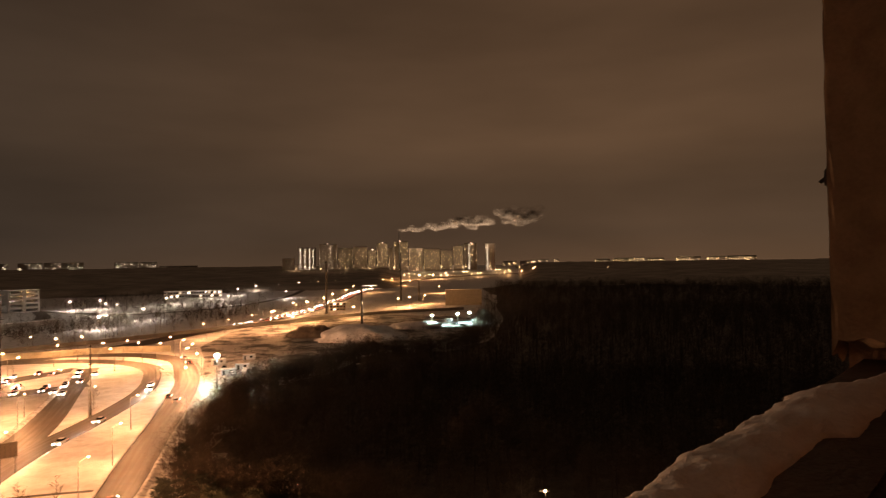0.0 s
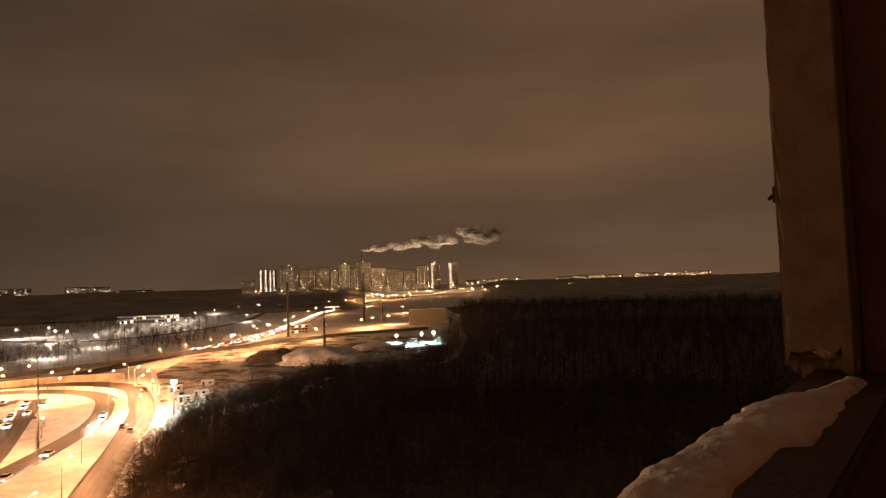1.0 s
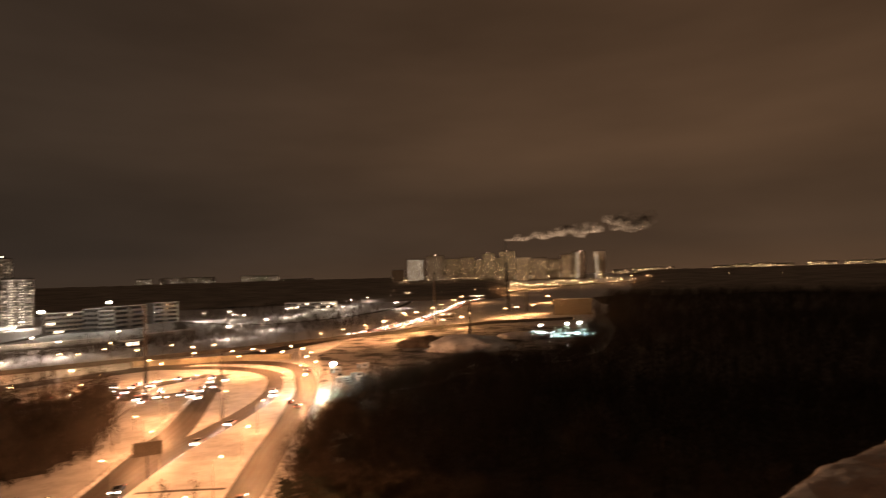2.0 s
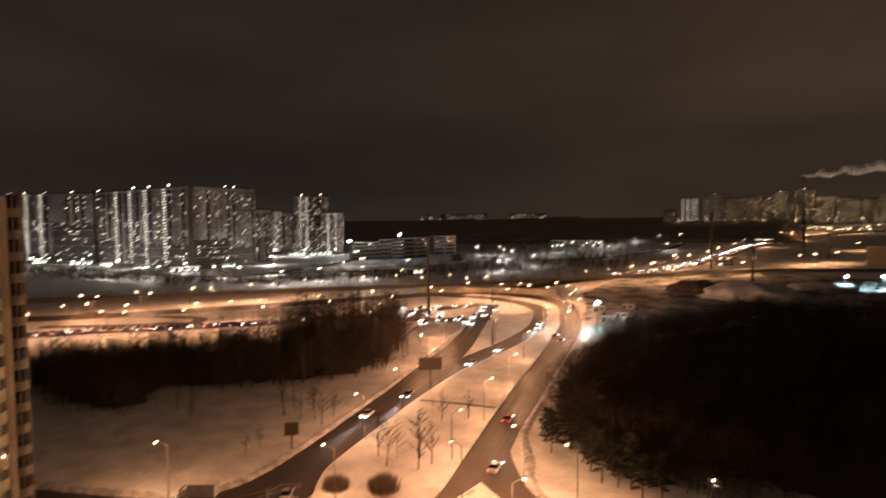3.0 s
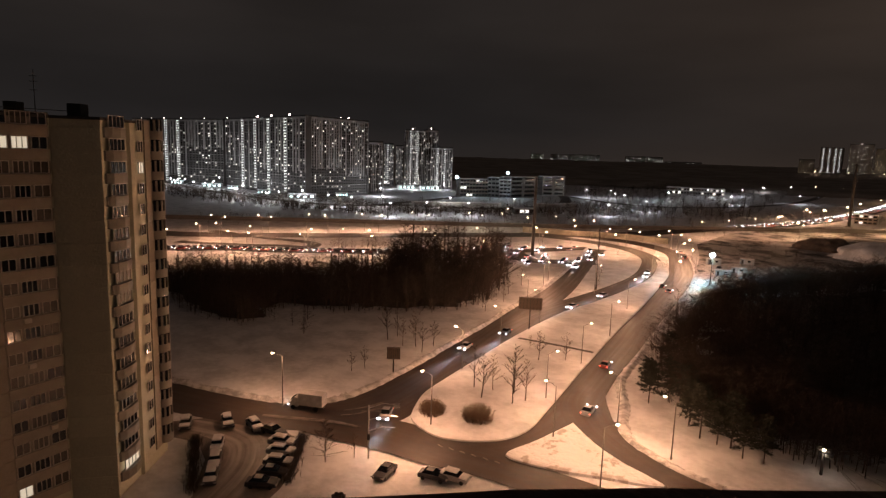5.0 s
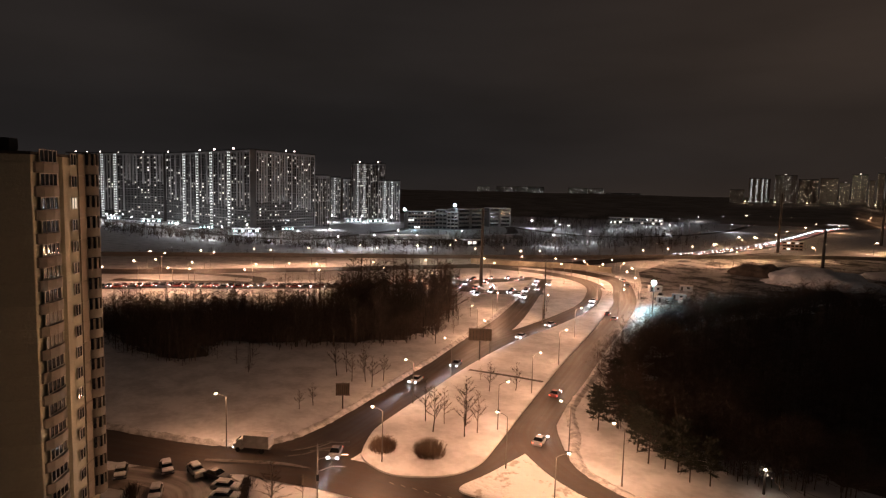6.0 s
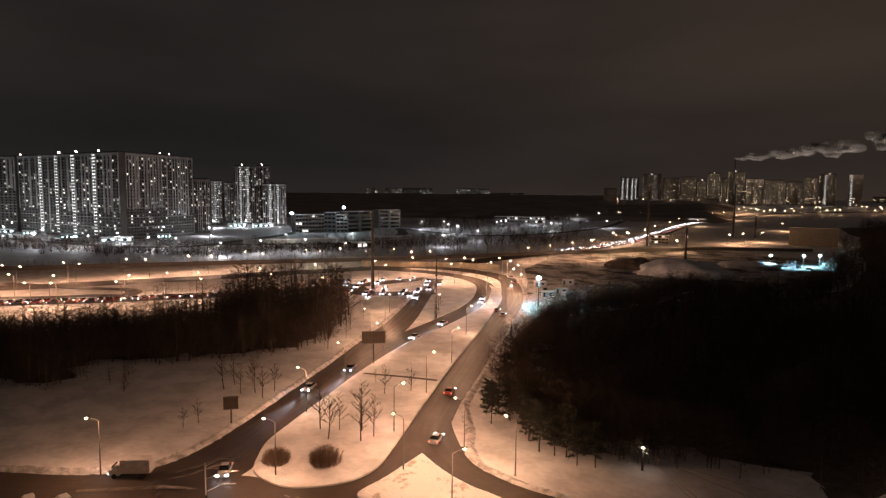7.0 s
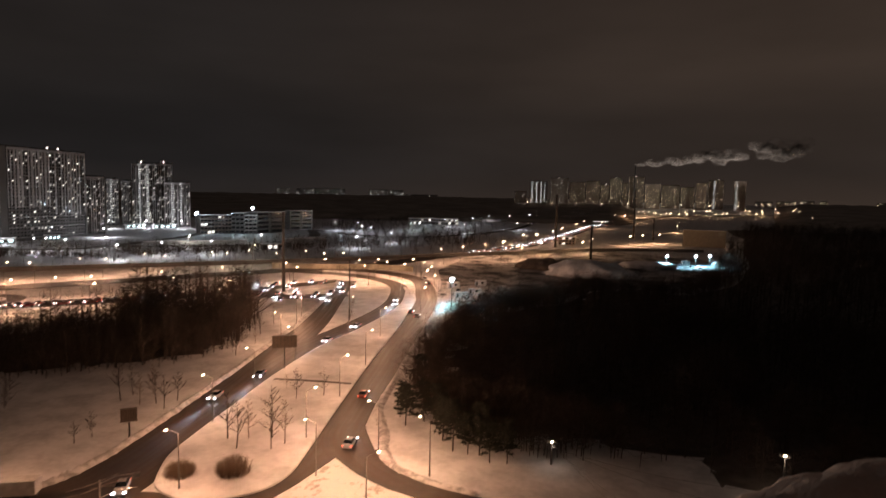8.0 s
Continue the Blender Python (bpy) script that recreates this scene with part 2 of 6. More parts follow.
def rod(bm, p, q, r0, r1=None, n=6):
    p, q = Vector(p), Vector(q)
    r1 = r0 if r1 is None else r1
    d = (q - p).normalized()
    a = d.orthogonal().normalized()
    b = d.cross(a)
    rings = []
    for c, r in ((p, r0), (q, r1)):
        rings.append([bm.verts.new(c + r * (math.cos(k * math.tau / n) * a + math.sin(k * math.tau / n) * b)) for k in range(n)])
    for k in range(n):
        bm.faces.new((rings[0][k], rings[0][(k + 1) % n], rings[1][(k + 1) % n], rings[1][k]))
    bm.faces.new(rings[0][::-1])
    bm.faces.new(rings[1])
    return bm


def prism(bm, outline, z0, z1):
    """An upright prism over a plan outline (counter-clockwise)."""
    lo = [bm.verts.new((x, y, z0)) for x, y in outline]
    hi = [bm.verts.new((x, y, z1)) for x, y in outline]
    n = len(lo)
    for i in range(n):
        bm.faces.new((lo[i], lo[(i + 1) % n], hi[(i + 1) % n], hi[i]))
    bm.faces.new(hi)
    bm.faces.new(lo[::-1])
    return bm


def spline(pts, steps):
    """Catmull-Rom through the points."""
    pts = [np.array(p, float) for p in pts]
    ext = [2 * pts[0] - pts[1]] + pts + [2 * pts[-1] - pts[-2]]
    out = []
    for i in range(1, len(ext) - 2):
        a, b, c, d = ext[i - 1:i + 3]
        for k in range(steps):
            t = k / steps
            out.append(0.5 * (2 * b + (c - a) * t + (2 * a - 5 * b + 4 * c - d) * t * t + (3 * b - a - 3 * c + d) * t ** 3))
    out.append(pts[-1])
    return out


def smooth(a, b, x):
    s = min(max((x - a) / (b - a), 0), 1)
    return s * s * (3 - 2 * s)


def land(x, y):
    """Height of the ground."""
    return 30 * smooth(1100, 2300, math.hypot(x, y))


# ---- ground ----
def make_ground():
    rings = [6, 20, 35, 50, 65, 80, 95, 110, 125, 140, 160, 180, 200, 225, 250, 280, 310, 350, 400, 470, 550, 650, 800, 950, 1100, 1250, 1400, 1600, 1800, 2000, 2300, 2700, 3300, 4200]
    segs = 160
    bm = bmesh.new()
    mid = bm.verts.new((0, 0, 0))
    prev = None
    for r in rings:
        ring = []
        for k in range(segs):
            a = math.tau * k / segs
            x, y = r * math.cos(a), r * math.sin(a)
            ring.append(bm.verts.new((x, y, land(x, y) + (0.0 if r > 1000 else 0.25 * min(0.0, noise.noise(Vector((x * 0.03, y * 0.03, 0))))))))
        for k in range(segs):
            if prev is None:
                bm.faces.new((mid, ring[k], ring[(k + 1) % segs]))
            else:
                bm.faces.new((prev[k], ring[k], ring[(k + 1) % segs], prev[(k + 1) % segs]))
        prev = ring
    for f in bm.faces:
        f.smooth = True
    return solid("ground", bm, SNOW, "snow-covered open ground lit orange by street lamps", "ground", "structure")


make_ground()


def strip_mesh(line, z, off0=0.0, off1=0.0, crown=0.0):
    """A band along a centre line of (x, y, width)."""
    bm = bmesh.new()
    uv = bm.loops.layers.uv.new("UVMap")
    rows, at, where = [], 0.0, {}
    for i, p in enumerate(line):
        q0, q1 = line[max(i - 1, 0)], line[min(i + 1, len(line) - 1)]
        t = np.array((q1[0] - q0[0], q1[1] - q0[1]))
        t /= np.linalg.norm(t) + 1e-9
        nrm = np.array((-t[1], t[0]))
        w = p[2] / 2
        at += math.dist(p[:2], line[i - 1][:2]) if i else 0
        row = []
        for s, dz in ((-1, 0), (-0.4, crown), (0.4, crown), (1, 0)):
            x, y = p[0] + nrm[0] * s * w, p[1] + nrm[1] * s * w
            row.append(bm.verts.new((x, y, land(x, y) + z + dz)))
            where[row[-1]] = (s * w, at)
        rows.append(row)
    for a, b in zip(rows, rows[1:]):
        for k in range(3):
            f = bm.faces.new((a[k], a[k + 1], b[k + 1], b[k]))
            for lp in f.loops:
                lp[uv].uv = where[lp.vert]
    bmesh.ops.recalc_face_normals(bm, faces=bm.faces)
    if bm.faces and sum(f.normal.z for f in bm.faces) < 0:
        bmesh.ops.reverse_faces(bm, faces=bm.faces)
    return bm


def bank_mesh(line, side, height, width, seed):
    """A lumpy ridge of ploughed snow beside a road."""
    rnd = random.Random(seed)
    bm = bmesh.new()
    rows = []
    dense = []
    for a, b in zip(line, line[1:]):
        n = max(1, int(math.dist(a[:2], b[:2]) / 1.2))
        dense += [a + (b - a) * k / n for k in range(n)]
    for i, p in enumerate(dense):
        q0, q1 = dense[max(i - 1, 0)], dense[min(i + 1, len(dense) - 1)]
        t = np.array((q1[0] - q0[0], q1[1] - q0[1]))
        t /= np.linalg.norm(t) + 1e-9
        nrm = np.array((-t[1], t[0])) * side
        row = []
        for s, h in ((-0.15, -0.1), (0.15, 0.55), (0.5, 1.0), (0.75, 0.5), (1.1, -0.1)):
            o = p[2] / 2 + width * s + rnd.uniform(-0.12, 0.12) * width
            x, y = p[0] + nrm[0] * o, p[1] + nrm[1] * o
            row.append(bm.verts.new((x, y, land(x, y) + max(-0.3, h * height * rnd.uniform(0.6, 1.25)))))
        rows.append(row)
    for a, b in zip(rows, rows[1:]):
        for k in range(4):
            bm.faces.new((a[k], a[k + 1], b[k + 1], b[k]) if side < 0 else (b[k], b[k + 1], a[k + 1], a[k]))
    bmesh.ops.recalc_face_normals(bm, faces=bm.faces)
    for f in bm.faces:
        f.smooth = True
    return bm


ROADS = {
    # name: (centre line of x, y, width), then the sides that carry a bank: 1, -1
    "road_avenue": ([(-125, 36, 10.5), (-111.2, 41.4, 10.5), (-101.1, 46, 10), (-92.8, 50.5, 10), (-86.5, 56, 11), (-82, 64, 14), (-83.6, 74.1, 12.4), (-87.6, 88.6, 12), (-93.3, 108.4, 13), (-99.9, 127.6, 12), (-109, 151.8, 10.5), (-119.8, 182, 9.5), (-137.6, 222.9, 8), (-153, 256.8, 7.5), (-163.8, 281, 9)], (1,)),
    "road_ramp": ([(-97, 122, 7), (-101.5, 140, 8.5), (-104.4, 157.4, 8.5), (-105.5, 177.3, 8), (-107.8, 201.4, 7.5), (-112.2, 226.4, 7), (-120.6, 252, 8), (-133, 277, 9), (-152, 294, 10), (-178, 303, 11), (-199, 302, 12), (-229.6, 297.4, 13)], ()),
    "road_exit": ([(-76, 60.5, 7), (-69, 62.6, 8), (-62, 66.5, 9), (-56.8, 73, 9), (-55.5, 81, 9.5), (-57.2, 90, 9), (-60.1, 100.9, 8.6), (-64.2, 114.5, 7.8), (-70.8, 135.8, 9.2), (-79.7, 164.3, 10.5), (-91, 203.9, 11), (-101.6, 238.8, 10.5), (-114.3, 269.8, 10), (-131, 301, 11), (-156.1, 319, 12), (-182, 323, 13), (-230, 318, 13)], ()),
    "road_cross": ([(-95, 52, 8), (-82.7, 56.8, 10), (-72.2, 61.7, 11), (-63, 64.0, 10), (-54, 67, 8.6), (-45.2, 68.7, 8), (-37, 70.2, 8), (-10, 74, 8), (30, 76, 8)], ()),
    "road_slip": ([(-60, 104, 6), (-57, 97, 9), (-52.2, 91.4, 8.6), (-46.1, 87.4, 5.8), (-39.6, 84.7, 5.5), (-34.2, 83.4, 5.6), (-27.8, 82.8, 6), (10, 82, 6)], ()),
    "road_queue": ([(-330, 60, 8), (-279.3, 104.9, 8), (-266.2, 125.4, 8), (-246.9, 143.2, 8), (-230.3, 162.9, 8), (-216.8, 178.8, 8), (-199.8, 206.7, 9), (-188, 228, 10), (-178, 255, 11), (-168, 280, 10)], ()),
    "road_loop": ([(-300, 118, 7), (-272, 140, 7), (-262, 152, 7), (-250, 160, 7), (-262, 170, 7), (-290, 160, 7), (-330, 150, 7)], ()),
    "road_square": ([(-196, 238, 11), (-182, 232, 13), (-165, 222, 12), (-150, 232, 11), (-140, 240, 8)], ()),
    "road_highway": ([(-420, 60, 18), (-331, 124.9, 18), (-278, 196.8, 18), (-229, 281.1, 18), (-190, 345, 18), (-170, 430, 18), (-147.2, 520, 18), (-134.7, 640, 20), (-136, 800, 22), (-140, 1000, 24), (-120, 1250, 24), (-40, 1500, 24), (80, 1620, 24), (280, 1720, 24)], ()),
    "road_estate": ([(-900, 330, 13), (-860, 321, 13), (-685, 293, 13), (-577, 291, 13), (-522, 292, 13), (-460, 302, 13), (-428, 334, 13), (-440, 393, 12), (-470, 487, 12), (-520, 570, 10)], ()),
    "road_estate_link": ([(-432, 350, 12), (-404, 378, 12), (-346, 431, 14), (-364, 548, 12), (-438, 658, 12)], ()),
    "road_service": ([(-470, 690, 12), (-438.8, 658, 12), (-301.6, 600, 12), (-240, 700, 10), (-230, 900, 10), (-270, 1200, 10)], ()),
}
for i, (rname, (rline, sides)) in enumerate(ROADS.items()):
    smoothed = spline(rline, 10)
    solid(rname, strip_mesh(smoothed, 0.05 + 0.025 * i, crown=0.02), SLUSH, "wet slushy asphalt road with ploughed edges", "road", "structure")
    for s in sides:
        tagged(solid("snow_bank", bank_mesh(smoothed, s, 0.8, 2.0, i), SNOW_ROUGH, "lumpy ridge of ploughed snow along the road", "snow bank", "structure"))

BANK_EXIT = spline([(-27.8, 82.8, 6), (-34.2, 83.4, 5.6), (-39.6, 84.7, 5.5), (-46.1, 87.4, 5.8), (-52, 93, 7.5), (-57, 101, 9), (-61, 108, 8), (-64.2, 114.5, 7.8), (-70.8, 135.8, 9.2), (-79.7, 164.3, 10.5), (-91, 203.9, 11), (-101.6, 238.8, 10.5), (-114.3, 269.8, 10), (-131, 301, 11)], 8)
solid("snow_bank", bank_mesh(BANK_EXIT, -1, 0.55, 1.9, 77), SNOW_ROUGH, "lumpy ridge of ploughed snow along the exit road", "snow bank", "structure")


def island(name, outline, label, cover=SNOW):
    """A kerbed traffic island under snow."""
    pts = spline(list(outline) + [outline[0]], 5)[:-1]
    area = sum(a[0] * b[1] - b[0] * a[1] for a, b in zip(pts, pts[1:] + pts[:1]))
    if area < 0:
        pts = pts[::-1]
    n = len(pts)
    bm = bmesh.new()
    rings = []
    for inset, z in ((0.0, 0.0), (0.0, 0.42), (0.35, 0.52), (0.9, 0.58)):
        ring = []
        for i, p in enumerate(pts):
            t = np.array(pts[(i + 1) % n]) - np.array(pts[i - 1])
            t /= np.linalg.norm(t) + 1e-9
            ring.append(bm.verts.new((p[0] - t[1] * inset, p[1] + t[0] * inset, z + (0.06 * noise.noise(Vector((p[0], p[1], inset))) if z > 0 else 0))))
        rings.append(ring)
    for a, b in zip(rings, rings[1:]):
        for i in range(n):
            bm.faces.new((a[i], a[(i + 1) % n], b[(i + 1) % n], b[i]))
    f = bm.faces.new(rings[-1])
    bmesh.ops.triangulate(bm, faces=[f])
    return solid(name, bm, cover, label, "traffic island", "structure")


island("ground_island_long", [(-76.6, 71.2), (-74.2, 68.6), (-70.5, 67.2), (-65.6, 67.2), (-60.9, 70.4), (-58, 74.9), (-57.6, 80.6), (-59.7, 88), (-63.5, 99.9), (-69, 117.3), (-77.3, 144.2), (-87.0, 178.6), (-97.4, 212.4), (-107.6, 243.2), (-119.5, 264.5), (-128, 274), (-122.5, 264), (-114.8, 246), (-108.0, 226.7), (-102.6, 200.5), (-100.6, 176), (-99.6, 154.7), (-95.6, 132.3), (-91.7, 115.8), (-87.4, 100.3), (-83.8, 87.3), (-80.8, 77.9)], "long snow-covered traffic island with a rounded tip")
island("ground_island_small", [(-53.9, 88.4), (-54.2, 78.2), (-54.5, 70.6), (-47.4, 72.2), (-40.4, 76.1), (-33.5, 80), (-36, 81.2), (-41.3, 82.2), (-47.8, 84.8)], "triangular traffic island of trampled snow", TROD)


# ---- patches of waste ground, heaps and paths ----
def patch(name, outline, z, material, label, category, ragged=0.0):
    bm = bmesh.new()
    if ragged:
        jag = random.Random(9)
        outline = [(p[0] + jag.gauss(0, ragged), p[1] + jag.gauss(0, ragged)) for p in spline(list(outline) + [outline[0]], 9)[:-1]]
    vs = [bm.verts.new((x, y, land(x, y) + z)) for x, y in outline]
    bm.faces.new(vs)
    bmesh.ops.triangulate(bm, faces=bm.faces)
    for f in bm.faces:
        if f.normal.z < 0:
            f.normal_flip()
    return solid(name, bm, material, label, category, "structure")


# the forest and grove sheets paint the shade under the trees over the snow
patch("ground_forest", [(0, 114), (-14, 116), (-25, 113), (-36, 117), (-46, 124), (-53, 140), (-60, 160), (-66, 180), (-74, 207), (-71, 216), (-66, 232), (-56, 248), (-48, 262), (-34, 312), (2, 322), (38, 410), (70, 800), (112, 1230), (500, 1180), (1050, 850), (1000, 300), (500, 130), (60, 108)], 0.03, FLOOR_FOREST, "forest floor darkened to carry the shade under bare trees", "forest floor", 1.8)
patch("ground_site", [(-100, 250), (-118, 300), (-140, 350), (-150, 430), (-120, 560), (-60, 560), (20, 520), (30, 440), (-6, 340), (-45, 322), (-62, 262), (-84, 245)], 0.03, WASTE, "churned snow and mud on a building site", "waste ground")
patch("ground_site_yard", [(-108, 282), (-96, 302), (-82, 280), (-72, 258), (-70, 240), (-78, 224), (-88, 226), (-97, 250)], 0.045, SNOW_ROUGH, "trampled snow of the site yard under the floodlight", "yard", 1.0)
patch("ground_grove", [(-196, 74), (-158, 74), (-151, 81), (-162, 92), (-153, 102), (-141, 112), (-132, 125), (-128, 137), (-133, 152), (-148, 178), (-164, 190), (-181, 186), (-184, 165), (-176, 148), (-200, 116), (-215, 95), (-210, 78)], 0.03, FLOOR_FOREST, "grove ground darkened to carry the shade under its trees", "grove floor", 1.6)


def mound(name, x, y, rx, ry, h, material, label, seed):
    bm = bmesh.new()
    bmesh.ops.create_icosphere(bm, subdivisions=4, radius=1)
    for v in bm.verts:
        n = noise.noise(v.co * 2.3 + Vector((seed, 0, 0))) * 0.28 + noise.noise(v.co * 6 + Vector((0, seed, 0))) * 0.08
        v.co = Vector((v.co.x * rx * (1 + n), v.co.y * ry * (1 + n), max(-0.05, v.co.z) * h * (1 + n)))
    for f in bm.faces:
        f.smooth = True
    return solid(name, bm, material, label, "heap", m=pose(x, y, land(x, y) - 0.05))


mound("snow_mound", -52, 372, 26, 15, 9, SNOW, "large dumped heap of snow on the site", 3.1)
mound("earth_mound", -84, 392, 16, 9, 7, FLOOR_FOREST, "dark heap of dug earth beside the snow heap", 7.7)
mound("snow_mound", -20, 440, 20, 12, 4, SNOW, "low dumped heap of snow on the site", 5.2)


# ---- street lamps ----
def bulb(parent, data, loc):
    ob = new("bulb", data)
    ob.parent = parent
    ob.matrix_basis = pose(*loc)
    return ob


def lens_mesh(size, z, y=0.0):
    bm = bmesh.new()
    bmesh.ops.create_icosphere(bm, subdivisions=2, radius=size)
    for v in bm.verts:
        v.co.z *= 0.8
        v.co += Vector((0, y, z))
    return bm


def street_lamp(m, data, label, height=10.0, arm=1.7, group="street lamps", glow=LENS_SODIUM, size=0.27):
    lamp = thing("street_lamp", label, "street lamp", m, group)
    bm = bmesh.new()
    rod(bm, (0, -arm, 0), (0, -arm, height * 0.93), 0.12, 0.07, 8)
    part("pole", bm, STEEL, lamp)
    bm = bmesh.new()
    box(bm, -0.17, 0.17, -arm - 0.17, -arm + 0.17, 0, 0.35, 0.03)
    part("base_plate", bm, CONCRETE, lamp)
    bm = bmesh.new()
    pts = [(0, -arm + arm * 0.75 * s, height * 0.93 + 0.62 * math.sin(s * math.pi / 2)) for s in (0, 0.25, 0.5, 0.75, 1)]
    for a, b in zip(pts, pts[1:]):
        rod(bm, a, b, 0.045, 0.045, 6)
    part("arm", bm, STEEL, lamp)
    bm = bmesh.new()
    box(bm, -0.16, 0.16, -0.5, 0.32, height + 0.20, height + 0.36, 0.05)
    part("lamp_head", bm, DARK_STEEL, lamp)
    part("lens", lens_mesh(size, height + 0.12), glow, lamp, "glowing lens")
    bulb(lamp, data, (0, 0, height - size - 0.3))
    return lamp


# the lamp's own y points from the pole to the head
NEAR_LAMPS = [(-94.8, 53.4, -29), (-70.8, 67.7, -44), (-54.4, 80.1, -56), (-49.4, 92.2, -62), (-38.2, 88.9, -67), (-38.0, 73.9, 117), (-86.1, 91.8, -47), (-92.4, 112.4, -51), (-62.0, 94.6, 123), (-68.4, 117.2, 120), (-75.4, 142.0, 118), (-97.5, 135.6, -54), (-87.0, 172.8, 117), (-104.8, 225.2, 115), (-112.9, 150.3, -53), (-133.0, 190.1, -55), (-121.5, 176.6, 125), (-106.8, 186.5, 120)]
first = street_lamp(pose(NEAR_LAMPS[0][0], NEAR_LAMPS[0][1], 0, 0, 0, NEAR_LAMPS[0][2] + 180), NEAR_BULB, "tall curved-arm street lamp glowing orange in the snow")
for x, y, a in NEAR_LAMPS[1:]:
    copy_thing(first, pose(x, y, 0, 0, 0, a + 180))

FAR_ORANGE = [(-273, 103), (-287, 122), (-321, 145), (-285, 131), (-309, 147), (-254, 122), (-266, 139), (-310, 167), (-298, 168), (-245, 127), (-301, 194), (-291, 198), (-242, 157), (-229, 143), (-235, 170), (-226, 179), (-208, 166), (-288, 222), (-278, 229), (-282, 257), (-214, 204), (-195, 192), (-204, 231), (-170, 197), (-182, 220), (-189, 261), (-174, 249), (-200, 314), (-182, 287), (-192, 323), (-164, 293), (-149, 272), (-157, 302), (-147, 293), (-135, 290), (-141, 314), (-129, 302), (-118, 286), (-114, 271), (-103, 254), (-93, 219), (-152, 385), (-146, 413), (-140, 445), (-135, 486)] + [(-134, 554), (-132, 594), (-116, 420), (-106, 427)]
FAR_WHITE = [(-264, 254), (-261, 287), (-248, 285), (-250, 307), (-272, 340), (-225, 301), (-219, 323), (-318, 349), (-337, 322), (-342, 290), (-403, 300), (-430, 296), (-261, 739), (-324, 959), (-314, 850), (-338, 866), (-335, 1087), (-318, 1174), (-292, 1236), (-219, 850), (-257, 1274), (-384, 681), (-341, 614), (-324, 604), (-329, 723), (-333, 762), (-257, 454), (-407, 663), (-261, 529), (-689, 270), (-645, 273), (-519, 258), (-470, 261), (-707, 290)]
HIGHWAY = [(-145, 588), (-135, 601), (-135, 479), (-113, 442), (-105, 487), (-132, 671), (-295, 1235), (-254, 1236), (-224, 1260), (-185, 1307), (-165, 1320), (-131, 1324), (-114, 1357), (-82, 1243), (-80, 1464), (-63, 1529), (-137, 752), (-139, 871), (-149, 1015), (-118, 991), (-76, 569), (-77, 520), (-47, 632), (-37, 657), (-21, 690), (-6, 942), (26, 698), (40, 675)]
HIGHWAY_END = [(-96, 1513), (-89, 1580), (-74, 1548), (-61, 1509), (-57, 1489), (-44, 1449), (-34, 1494), (-25, 1520), (-25, 1474), (-6, 1474), (7, 1578), (10, 1480), (28, 1648), (56, 1641), (63, 1635), (72, 1528), (87, 1538), (97, 1559), (150, 1723), (158, 1711), (158, 1558), (183, 1696), (178, 1626), (228, 1816), (210, 1622), (262, 1761), (283, 1861), (268, 1709), (252, 1452), (269, 1470), (316, 1432), (472, 1739), (563, 1629), (650, 1610)]
far_first = None
for spots, data, lab, glow, size in ((FAR_ORANGE, FAR_BULB, "street lamp beside the junction glowing orange", LENS_SODIUM, 0.42), (HIGHWAY, ROAD_BULB, "highway lamp glowing amber", LENS_SODIUM, 0.75),
                         (HIGHWAY_END, END_BULB, "distant highway lamp glowing amber", LENS_SODIUM, 1.15), (FAR_WHITE[:7], PALE_BULB, "pale street lamp on the side road", LENS_SODIUM, 0.4), (FAR_WHITE[7:], WHITE_BULB, "street lamp of the estate glowing white", LENS_WHITE, 0.55)):
    base = None
    for i, (x, y) in enumerate(spots):
        m = pose(x, y, land(x, y), 0, 0, math.degrees(math.atan2(-x, y)) + (90 if i % 2 else -90))
        base = copy_thing(base, m) if base else street_lamp(m, data, lab, group=lab.split(" glowing")[0] + "s", glow=glow, size=size)


def flood_mast(x, y, h, data, label, glow=LENS_BLUE, size=0.6):
    mast = thing("floodlight_mast", label, "floodlight", pose(x, y, land(x, y), 0, 0, math.degrees(math.atan2(-x, y))))
    bm = rod(bmesh.new(), (0, 0, 0), (0, 0, h), 0.22, 0.1, 8)
    part("mast", bm, DARK_STEEL, mast)
    bm = box(bmesh.new(), -0.9, 0.9, -0.1, 0.1, h - 0.3, h + 0.1, 0.04)
    part("crossbar", bm, DARK_STEEL, mast)
    for s in (-0.6, 0.6):
        bm = box(bmesh.new(), s - 0.3, s + 0.3, 0.12, 0.4, h - 0.2, h + 0.3, 0.05)
        part("lamp_head", bm, DARK_STEEL, mast)
    part("lens", lens_mesh(size, h, -size), glow, mast, "glaring lens")
    bulb(mast, data, (0, -size - 0.2, h - size - 0.4))
    return mast


flood_mast(-475, 500, 22.8, FLOOD_BULB, "tall mast with a glaring cool white floodlight", size=1.6)
flood_mast(-425, 528, 29.5, FLOOD_BULB, "tall mast with a glaring blue-white floodlight", size=1.6)
flood_mast(-87.5, 234.6, 12, lamp_data("bulb_site", 15000, (0.42, 0.86, 1.0), 0.9), "site mast with a glaring cyan floodlight", size=1.0)
for fx, fy in ((19.7, 467.4), (10.5, 461), (-8.4, 449.2)):
    flood_mast(fx, fy, 8, CYAN_BULB, "short site mast with a teal floodlight", size=0.85)
flood_mast(-19.0, 102.3, 4.1, lamp_data("bulb_yard", 70, (1, 0.85, 0.7), 0.25), "yard floodlight on a pole at the forest edge", LENS_SODIUM, 0.26)
flood_mast(17.3, 107.6, 6, lamp_data("bulb_path", 150, (1, 0.8, 0.6), 0.22), "small yard lamp on a pole among dark trees", LENS_SODIUM, 0.26)
